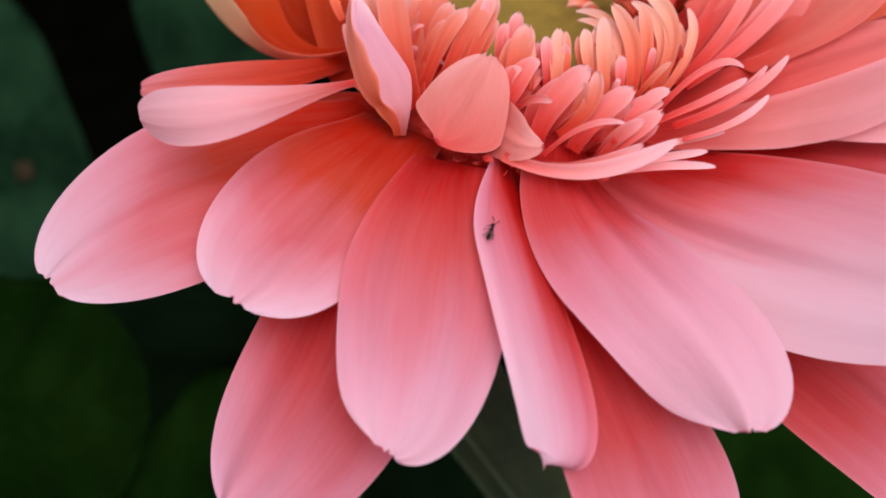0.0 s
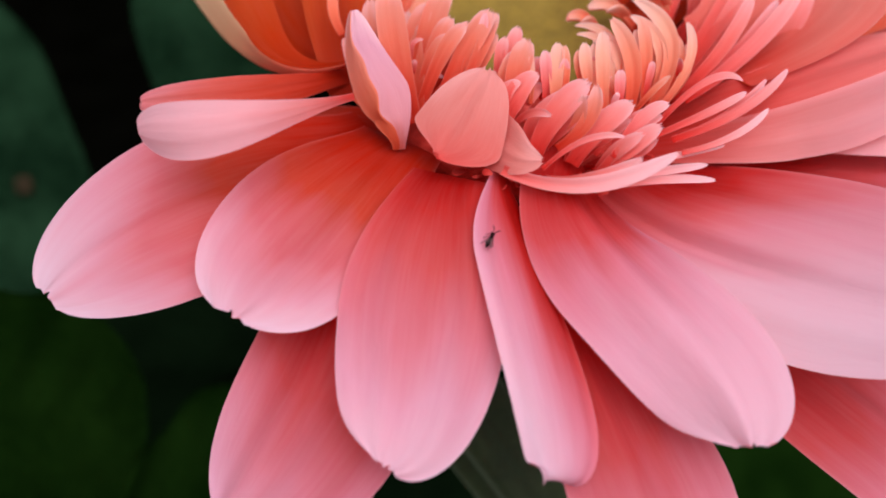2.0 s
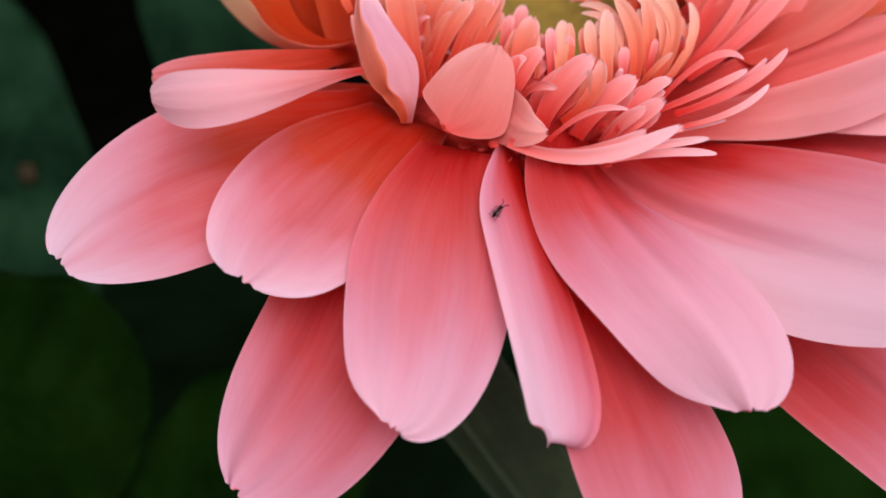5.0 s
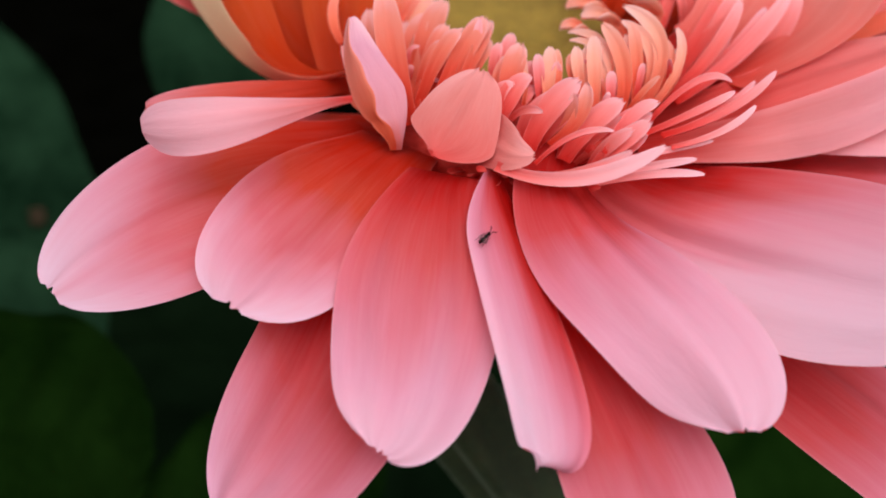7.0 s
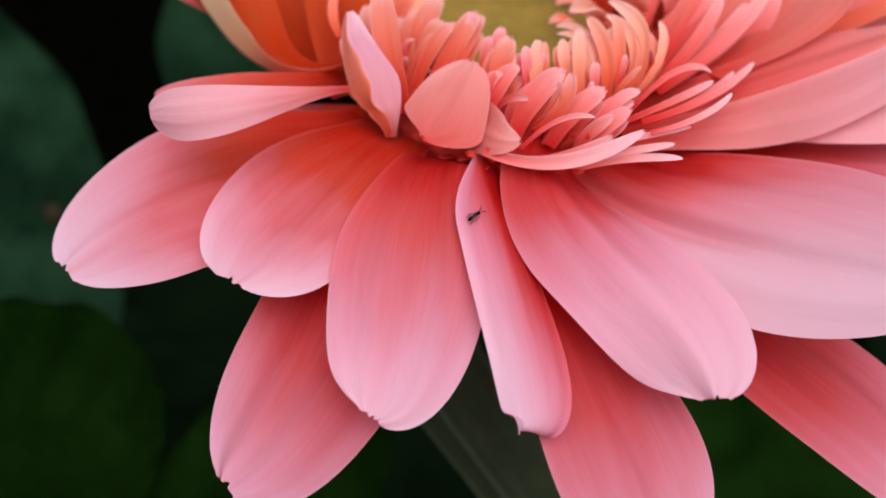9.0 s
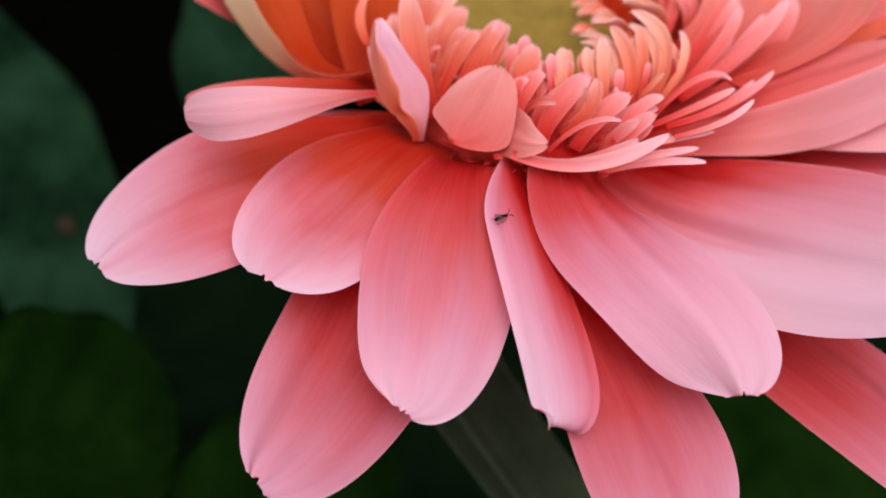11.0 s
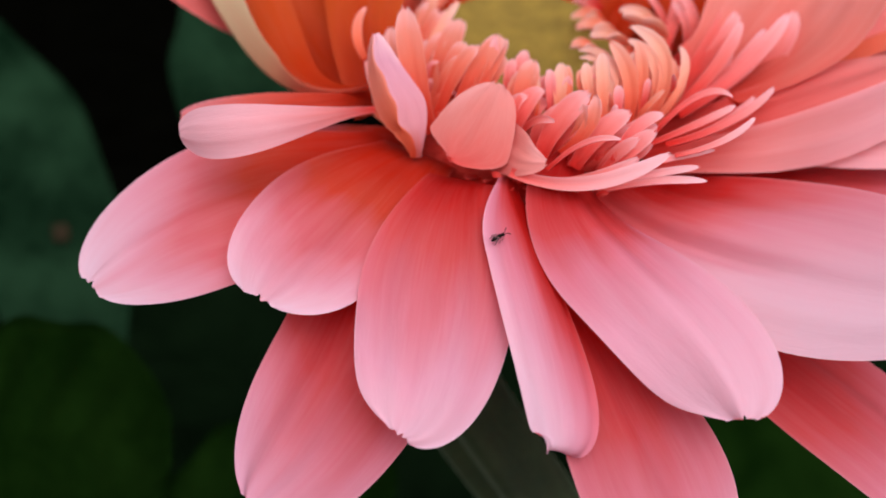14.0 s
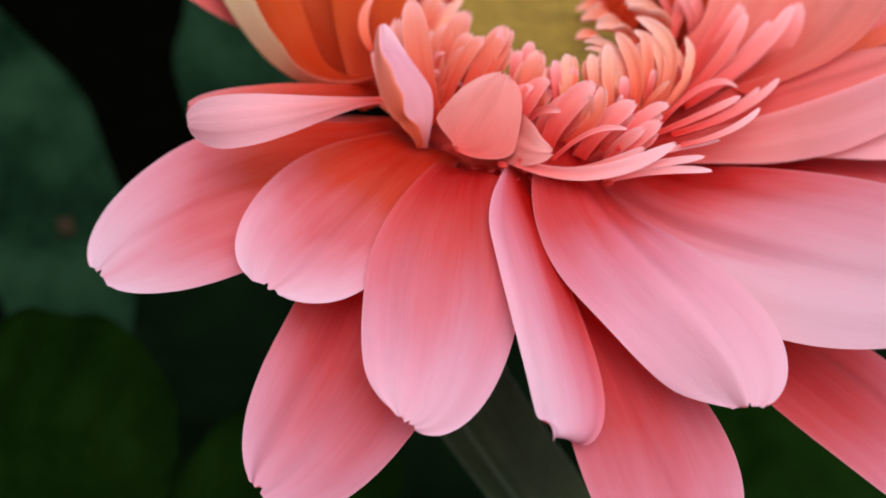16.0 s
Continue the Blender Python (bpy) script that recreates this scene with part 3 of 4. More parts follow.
floret((1.05, -0.99, 0.20), (1.21, -0.78, 0.62), (0.88, -0.38, 0.90), 0.099, 22, 'y')
floret((1.20, -0.96, 0.32), (1.25, -0.74, 0.66), (1.18, -0.40, 0.91), 0.075, 11, 'y')
floret((1.36, -0.86, 0.25), (1.76, -0.62, 0.86), (1.14, -0.11, 1.01), 0.095, 24, 'c')
floret((1.78, 0.82, 0.46), (1.63, 0.92, 0.99), (1.21, 1.05, 0.91), 0.093, 58, 'c')
floret((1.93, 1.17, 0.43), (1.83, 1.14, 0.88), (1.54, 1.22, 1.10), 0.051, 69, 'p')
floret((1.29, 0.57, 0.54), (1.05, 0.47, 0.89), (0.76, 0.35, 0.77), 0.069, 69, 'c')
floret((1.18, 0.89, 0.57), (0.96, 0.99, 0.92), (0.68, 1.03, 0.69), 0.079, 59, 'y')
floret((0.95, -0.78, 0.38), (1.06, -0.41, 0.87), (0.57, -0.01, 0.69), 0.057, 37, 'c')
floret((0.89, 0.28, 0.49), (0.71, 0.32, 0.83), (0.54, 0.28, 0.66), 0.061, 63, 'y')
floret((1.05, 1.62, 0.64), (0.93, 1.64, 0.85), (0.70, 1.64, 0.66), 0.091, 61, 'y')
floret((1.13, 2.25, 0.67), (1.01, 2.38, 0.77), (0.82, 2.56, 0.69), 0.088, 57, 'p')
floret((0.91, -1.12, 0.28), (0.91, -1.04, 0.46), (0.93, -0.92, 0.56), 0.061, 3, 'w')
floret((1.20, -0.96, 0.32), (1.24, -0.89, 0.50), (1.27, -0.79, 0.60), 0.043, -7, 'p')
floret((1.11, -1.00, 0.15), (1.23, -1.04, 0.40), (1.40, -1.04, 0.55), 0.037, -60, 'y')
floret((0.84, -1.19, 0.28), (0.85, -1.20, 0.39), (0.87, -1.20, 0.44), 0.042, 68, 'l')
floret((1.40, -0.98, 0.23), (1.83, -0.71, 0.59), (1.72, -0.19, 0.80), 0.057, -8, 'c')
floret((1.68, -0.66, 0.24), (2.21, -0.37, 0.58), (2.51, 0.25, 0.98), 0.086, -25, 'p')
floret((1.70, -0.35, 0.29), (2.36, 0.42, 0.70), (2.93, 1.66, 1.15), 0.142, -20, 'p')
floret((2.27, -0.14, 0.18), (3.08, 0.64, 0.34), (3.79, 2.13, 1.08), 0.200, -20, 'p')
floret((1.82, -0.68, 0.24), (2.56, -0.34, 0.57), (3.10, 0.42, 1.03), 0.100, -32, 'w')
floret((2.03, 0.78, 0.33), (2.33, 0.87, 0.82), (1.94, 1.23, 1.12), 0.073, 20, 'p')
floret((1.35, -1.26, 0.24), (1.83, -1.00, 0.72), (2.21, -0.82, 0.40), 0.043, -47, 'w')
floret((1.29, -1.45, 0.13), (1.80, -1.36, 0.31), (2.17, -1.08, 0.40), 0.048, -45, 'w')
floret((1.47, -1.68, 0.21), (2.16, -1.35, 0.25), (2.72, -0.62, 0.46), 0.055, -38, 'w')
floret((1.48, -1.91, 0.17), (1.96, -1.83, 0.24), (2.26, -1.49, 0.41), 0.041, -41, 'l')
floret((1.01, -1.94, 0.04), (1.34, -1.89, 0.12), (1.82, -1.76, 0.15), 0.035, -50, 'l')
floret((1.65, -0.77, 0.24), (2.03, 0.03, 0.16), (2.32, 1.31, 0.31), 0.034, -8, 'p')
floret((1.62, -0.47, 0.23), (1.58, -0.77, 0.51), (1.49, -0.96, 0.70), 0.031, -3, 'p')
floret((0.72, -1.79, -0.20), (1.21, -1.94, -0.03), (1.63, -1.94, 0.04), 0.046, -53, 'l')
floret((0.74, -1.87, -0.24), (1.21, -1.97, -0.05), (1.71, -2.01, -0.09), 0.046, -52, 'l')
floret((-0.14, -1.93, -0.10), (0.47, -2.32, -0.22), (1.27, -2.17, 0.28), 0.089, -53, 'l')
floret((1.85, 0.54, 0.35), (2.45, 1.02, 0.61), (2.89, 1.65, 1.17), 0.135, -37, 'p')
floret((2.01, 1.86, 0.40), (2.51, 2.32, 0.64), (2.66, 2.95, 1.20), 0.132, -31, 'p')
floret((-1.34, 1.97, 0.55), (-1.12, 2.34, 0.73), (-0.89, 2.77, 1.00), 0.148, -50, 'o')
floret((-1.58, 2.32, 0.46), (-1.42, 2.66, 0.68), (-1.17, 3.01, 0.91), 0.185, -40, 'o')
floret((-1.74, 2.14, 0.20), (-1.76, 2.65, 0.52), (-1.45, 3.32, 1.17), 0.254, -28, 'o')
floret((1.69, 0.61, 0.40), (1.97, 1.06, 0.71), (2.06, 1.59, 1.19), 0.090, 3, 'p')
floret((1.87, 2.44, 0.71), (1.72, 2.79, 0.94), (1.40, 2.99, 0.90), 0.135, 75, 'o')
floret((0.42, -1.73, 0.00), (0.48, -1.70, 0.06), (0.53, -1.70, 0.07), 0.035, -39, 'r')
floret((0.64, -1.91, -0.29), (0.68, -1.90, -0.26), (0.74, -1.91, -0.28), 0.035, -77, 'r')
floret((-0.45, -1.82, -0.12), (-0.41, -1.81, -0.09), (-0.37, -1.83, -0.14), 0.035, -62, 'r')
floret((-0.23, -1.82, -0.12), (-0.20, -1.84, -0.14), (-0.17, -1.86, -0.19), 0.035, -37, 'r')
floret((-0.06, -1.85, -0.17), (-0.02, -1.87, -0.20), (0.03, -1.86, -0.18), 0.035, -56, 'r')
floret((0.63, -1.64, -0.00), (0.67, -1.61, 0.06), (0.70, -1.64, -0.00), 0.035, -56, 'r')
# a lower rank between them
floret((-1.28, -0.82, 0.09), (-1.57, -0.46, 0.48), (-1.60, 0.17, 0.91), 0.136, 12, 'o')
floret((-1.10, -0.99, 0.15), (-1.12, -0.45, 0.39), (-1.23, 0.37, 0.71), 0.135, 3, 'o')
floret((-1.35, 0.58, 0.36), (-1.23, 0.83, 0.57), (-0.97, 1.27, 0.85), 0.056, -30, 'o')
floret((-1.29, 0.65, 0.33), (-1.09, 0.83, 0.54), (-0.89, 1.14, 0.80), 0.056, -35, 'o')
floret((-1.43, 0.77, 0.37), (-1.40, 1.12, 0.72), (-1.21, 1.61, 0.88), 0.074, -19, 'o')
floret((-1.35, 0.74, 0.38), (-1.20, 1.03, 0.69), (-1.07, 1.42, 0.83), 0.073, -25, 'o')
floret((-1.18, -0.43, 0.18), (-1.21, -0.07, 0.62), (-0.98, 0.40, 0.78), 0.119, -15, 'o')
floret((-1.05, -0.44, 0.19), (-0.88, -0.33, 0.64), (-0.74, -0.18, 0.83), 0.115, -38, 'o')
floret((-1.07, -0.67, 0.17), (-0.97, -0.51, 0.66), (-0.77, -0.37, 0.70), 0.074, -36, 'o')
floret((-0.97, -0.73, 0.20), (-0.76, -0.40, 0.55), (-0.62, -0.05, 0.52), 0.075, -29, 'o')
floret((-0.86, -0.66, 0.26), (-0.78, -0.51, 0.62), (-0.56, -0.30, 0.82), 0.104, -32, 'o')
floret((-0.73, -0.80, 0.32), (-0.48, -0.54, 0.57), (-0.33, -0.18, 0.70), 0.103, -30, 'o')
floret((-0.67, -0.96, 0.37), (-0.56, -0.64, 0.62), (-0.39, -0.22, 0.76), 0.064, -21, 'o')
floret((-0.60, -0.90, 0.35), (-0.38, -0.63, 0.57), (-0.27, -0.27, 0.69), 0.063, -26, 'o')
floret((-0.74, -0.36, 0.32), (-0.55, -0.39, 0.50), (-0.52, -0.28, 0.82), 0.050, -51, 'p')
floret((-0.67, -0.34, 0.31), (-0.42, -0.33, 0.45), (-0.42, -0.19, 0.72), 0.050, -43, 'p')
floret((-0.25, -0.65, 0.28), (-0.28, -0.54, 0.53), (-0.18, -0.37, 0.69), 0.074, -9, 'p')
floret((-0.14, -0.55, 0.25), (-0.02, -0.51, 0.48), (0.01, -0.41, 0.64), 0.074, -33, 'p')
floret((-0.21, -0.96, 0.21), (-0.24, -0.83, 0.46), (-0.11, -0.62, 0.64), 0.106, -11, 'o')
floret((-0.09, -0.90, 0.18), (0.05, -0.75, 0.39), (0.12, -0.52, 0.54), 0.107, -21, 'o')
floret((-0.31, -1.22, 0.18), (-0.28, -1.13, 0.48), (-0.07, -1.08, 0.49), 0.098, -41, 'p')
floret((-0.16, -1.12, 0.14), (0.04, -0.98, 0.38), (0.18, -0.84, 0.36), 0.100, -39, 'p')
floret((0.17, -0.86, 0.26), (0.13, -0.75, 0.44), (0.14, -0.60, 0.57), 0.054, 10, 'p')
floret((0.24, -0.81, 0.24), (0.28, -0.78, 0.43), (0.25, -0.71, 0.55), 0.053, -2, 'p')
floret((0.25, -0.94, 0.26), (0.20, -0.82, 0.44), (0.25, -0.63, 0.63), 0.068, 4, 'p')
floret((0.33, -0.90, 0.24), (0.39, -0.87, 0.43), (0.39, -0.76, 0.61), 0.067, -12, 'p')
floret((0.01, -1.54, 0.06), (0.00, -1.46, 0.31), (0.34, -1.32, 0.51), 0.110, -38, 'p')
floret((0.16, -1.52, 0.05), (0.34, -1.54, 0.31), (0.56, -1.49, 0.51), 0.108, -54, 'p')
floret((0.30, -1.57, 0.07), (0.50, -1.62, 0.29), (0.47, -1.54, 0.56), 0.068, -53, 'o')
floret((0.39, -1.51, 0.04), (0.65, -1.57, 0.25), (0.60, -1.49, 0.47), 0.068, -54, 'o')
floret((0.39, -1.64, -0.03), (0.46, -1.54, 0.23), (0.78, -1.44, 0.35), 0.096, -41, 'p')
floret((0.52, -1.55, -0.07), (0.73, -1.53, 0.19), (0.95, -1.47, 0.30), 0.096, -49, 'p')
floret((0.80, -1.59, 0.04), (0.90, -1.45, 0.30), (1.19, -1.35, 0.31), 0.060, -38, 'w')
floret((0.89, -1.57, 0.03), (1.07, -1.47, 0.27), (1.29, -1.37, 0.27), 0.060, -41, 'w')
floret((0.66, -1.70, -0.16), (0.72, -1.78, 0.08), (1.02, -1.80, 0.29), 0.081, -64, 'p')
floret((0.77, -1.62, -0.20), (0.96, -1.73, 0.03), (1.17, -1.75, 0.22), 0.081, -62, 'p')
floret((0.61, -0.83, 0.31), (0.52, -0.75, 0.50), (0.54, -0.63, 0.65), 0.059, 20, 'y')
floret((0.69, -0.76, 0.28), (0.70, -0.76, 0.48), (0.68, -0.71, 0.62), 0.058, 17, 'p')
floret((0.72, -1.05, 0.26), (0.67, -0.84, 0.51), (0.71, -0.55, 0.70), 0.068, 8, 'c')
floret((0.81, -0.98, 0.24), (0.86, -0.78, 0.45), (0.87, -0.50, 0.61), 0.068, 1, 'c')
floret((1.02, -0.90, 0.18), (1.08, -0.73, 0.53), (0.82, -0.41, 0.76), 0.079, 25, 'c')
floret((1.15, -0.75, 0.12), (1.32, -0.69, 0.46), (1.04, -0.47, 0.68), 0.079, 24, 'c')
floret((1.20, -0.83, 0.27), (1.19, -0.68, 0.58), (1.13, -0.44, 0.80), 0.059, 16, 'c')
floret((1.27, -0.77, 0.25), (1.37, -0.56, 0.49), (1.32, -0.22, 0.65), 0.060, 7, 'y')
floret((1.33, -0.79, 0.23), (1.60, -0.64, 0.76), (1.09, -0.30, 0.90), 0.075, 31, 'c')
floret((1.44, -0.65, 0.18), (1.77, -0.55, 0.66), (1.28, -0.25, 0.78), 0.075, 27, 'c')
floret((1.77, 0.91, 0.44), (1.52, 0.72, 0.96), (1.16, 0.55, 0.95), 0.072, -61, 'c')
floret((1.89, 1.09, 0.39), (1.75, 0.71, 0.90), (1.36, 0.43, 0.93), 0.073, -48, 'c')
floret((1.27, 0.69, 0.51), (1.01, 0.54, 0.82), (0.77, 0.39, 0.73), 0.055, 71, 'c')
floret((1.35, 0.77, 0.48), (1.15, 0.33, 0.85), (0.89, -0.04, 0.84), 0.054, -62, 'c')
floret((1.16, 1.04, 0.53), (0.91, 1.08, 0.84), (0.69, 1.07, 0.66), 0.063, 61, 'c')
floret((1.24, 1.08, 0.52), (1.08, 0.93, 0.84), (0.84, 0.78, 0.72), 0.062, -71, 'c')
floret((0.94, -0.63, 0.33), (0.97, -0.41, 0.77), (0.57, -0.20, 0.66), 0.045, 42, 'c')
floret((1.01, -0.59, 0.32), (1.08, -0.53, 0.75), (0.70, -0.46, 0.68), 0.045, 54, 'c')
floret((0.87, 0.41, 0.45), (0.67, 0.39, 0.76), (0.53, 0.30, 0.63), 0.048, 68, 'c')
floret((0.94, 0.47, 0.44), (0.81, 0.30, 0.75), (0.65, 0.10, 0.67), 0.048, -60, 'c')
floret((1.03, 1.76, 0.61), (0.87, 1.77, 0.78), (0.70, 1.76, 0.63), 0.072, 61, 'o')
floret((1.12, 1.82, 0.59), (1.04, 1.59, 0.80), (0.84, 1.39, 0.72), 0.071, 70, 'c')
floret((1.10, 2.38, 0.64), (0.93, 2.49, 0.73), (0.79, 2.63, 0.66), 0.070, 58, 'p')
floret((1.19, 2.44, 0.62), (1.14, 2.40, 0.73), (0.97, 2.38, 0.71), 0.069, 67, 'p')
floret((0.90, -1.01, 0.25), (0.87, -0.90, 0.37), (0.90, -0.76, 0.44), 0.049, 7, 'o')
floret((0.98, -0.90, 0.20), (1.03, -0.86, 0.34), (1.02, -0.79, 0.42), 0.049, -9, 'w')
floret((1.40, -0.83, 0.18), (1.71, -0.65, 0.50), (1.61, -0.28, 0.69), 0.045, -7, 'y')
floret((1.46, -0.82, 0.17), (1.79, -0.71, 0.47), (1.68, -0.41, 0.64), 0.045, -12, 'c')
floret((1.68, -0.52, 0.19), (2.13, -0.07, 0.40), (2.47, 0.69, 0.68), 0.070, -22, 'p')
floret((1.77, -0.51, 0.19), (2.26, -0.16, 0.39), (2.51, 0.49, 0.63), 0.069, -24, 'p')
floret((1.68, -0.27, 0.27), (2.17, 0.42, 0.60), (2.65, 1.47, 0.95), 0.112, -19, 'p')
floret((1.81, -0.16, 0.23), (2.34, 0.24, 0.60), (2.66, 0.95, 0.93), 0.110, -23, 'p')
floret((2.23, 0.03, 0.12), (2.72, 0.55, 0.32), (3.24, 1.54, 0.95), 0.155, -19, 'p')
floret((2.43, 0.04, 0.12), (3.02, 0.12, 0.43), (3.26, 0.65, 1.01), 0.150, -30, 'p')
floret((1.82, -0.58, 0.21), (2.39, -0.25, 0.47), (2.86, 0.41, 0.85), 0.080, -31, 'w')
floret((1.92, -0.45, 0.16), (2.52, -0.20, 0.41), (2.91, 0.39, 0.73), 0.080, -32, 'w')
floret((2.02, 0.88, 0.30), (2.19, 0.88, 0.74), (1.87, 1.08, 1.01), 0.057, 40, 'p')
floret((2.12, 0.98, 0.27), (2.36, 0.97, 0.66), (2.05, 1.18, 0.89), 0.058, 25, 'p')
floret((1.49, -1.54, 0.15), (2.04, -1.28, 0.20), (2.49, -0.70, 0.38), 0.044, -38, 'w')
floret((1.54, -1.51, 0.14), (2.08, -1.31, 0.19), (2.45, -0.80, 0.35), 0.043, -39, 'w')
floret((-0.14, -1.72, -0.20), (0.32, -2.15, -0.24), (0.97, -2.14, 0.22), 0.070, -56, 'p')
floret((-0.05, -1.65, -0.23), (0.45, -2.10, -0.24), (0.98, -2.13, 0.18), 0.070, -57, 'p')

# short red bracts crowded where the ray petals meet the head
rng = random.Random(21)
for k in range(18):
    az = radians(-112 + 66 * k / 17 + rng.uniform(-3, 3))
    r, z = 1.62 + rng.uniform(-0.08, 0.10), -0.26 + rng.uniform(-0.05, 0.08)
    c, s_ = math.cos(az), math.sin(az)
    out, up = rng.uniform(0.05, 0.20), rng.uniform(-0.04, 0.10)
    floret((r * c - 0.15 * c, r * s_ - 0.15 * s_, z - 0.1), ((r + 0.1) * c, (r + 0.1) * s_, z + up), ((r + out) * c, (r + out) * s_, z + 0.6 * up), rng.uniform(0.03, 0.065), rng.uniform(-25, 25), "r")

# petals of the far side, rising round the middle
for row, (amount, reach, lift, turn0) in enumerate(((8, 5.0, 1.0, 25), (7, 4.6, 1.7, 36))):
    for k in range(amount):
        az = radians(turn0 + (180 - 2 * turn0) * k / (amount - 1) + 4 * math.sin(k * 2.3))
        if az > radians(112):
            continue
        c, s_ = math.cos(az), math.sin(az)
        at = lambda r, z: (r * c, r * s_, z)
        r0 = 2.15 - 0.15 * row
        ray_petal((at(r0, 0.05), at(r0 + 0.33 * (reach - r0), 0.55 * lift), at(r0 + 0.7 * (reach - r0), 0.95 * lift), at(reach, lift)),
                  0.72, 0.4, 0.6, 2.4, (4 * math.sin(k), -5 * math.sin(k * 1.7)), (14, 4), skins=(orange_skin, cream_back))

# low petals under the side florets
for k in range(4):
    az = radians(10 + 14 * k)
    c, s_ = math.cos(az), math.sin(az)
    at = lambda r, z: (r * c, r * s_, z)
    ray_petal((at(1.3, -0.25), at(2.2, -0.15), at(2.8, -0.2), at(3.4, -0.3)), 0.75, 0.5, 0.6, 2.4, (3, -3), (8, 2))

# a low petal that closes the gap beside the upright ones
ray_petal(((-1.42, -0.43, -0.30), (-1.95, -0.35, -0.30), (-2.50, -0.24, -0.34), (-3.19, -0.22, -0.46)), 0.34, 0.90, 0.50, 2.40, (15, 15), (0, -5), skins=(ray_mid, ray_back))

# receptacle, calyx, disc and stem
bm = bmesh.new()
bmesh.ops.create_uvsphere(bm, u_segments=40, v_segments=20, radius=1.0)
for v in bm.verts:
    v.co = Vector((v.co.x * 0.0142, v.co.y * 0.0142, v.co.z * (0.0018 if v.co.z > 0 else 0.010) - 0.0026)) + (HEAD - FOOT)
part("receptacle", from_bm(bm, "receptacle"), (red_skin,), flower, "coral red receptacle under the florets")
bm = bmesh.new()
rng = random.Random(5)
rings = []
for i in range(16):
    r = 0.0132 * i / 15
    z = 0.0012 + 0.0022 * (i / 15) ** 2
    rings.append([bm.verts.new(HEAD - FOOT + Vector((r * math.cos(a), 1.22 * r * math.sin(a) + 0.0098, z + 0.36 * r * math.sin(a) + 0.0002 * rng.uniform(-1, 1)))) for a in (2 * math.pi * k / 48 for k in range(48))] if i else [bm.verts.new(HEAD - FOOT + Vector((0, 0.0098, z)))])
for k in range(48):
    bm.faces.new((rings[0][0], rings[1][k], rings[1][(k + 1) % 48]))
for r0, r1 in zip(rings[1:], rings[2:]):
    for k in range(48):
        bm.faces.new((r0[k], r1[k], r1[(k + 1) % 48], r0[(k + 1) % 48]))
part("disc", from_bm(bm, "disc"), (disc_skin,), flower, "olive yellow disc of unopened buds")
stem_line = along(((-0.0515, -0.0053, 0.3410), (-0.0715, -0.0053, 0.3190), (-0.0615, -0.0044, 0.3123), (-0.0450, -0.0100, 0.2879)), 16)[:-1] + along(((-0.0450, -0.0100, 0.2879), (0.0098, -0.0286, 0.2064), (-0.0050, 0.0000, 0.1200), (0.0000, 0.0000, 0.0000)), 20)
part("stem", tube_mesh("stem", stem_line, [0.0085, 0.0075, 0.0066] + [0.0058] * 32, 70, 0.012, ribs=0.17), (stem_skin,), flower, "grey-green hairy stem")


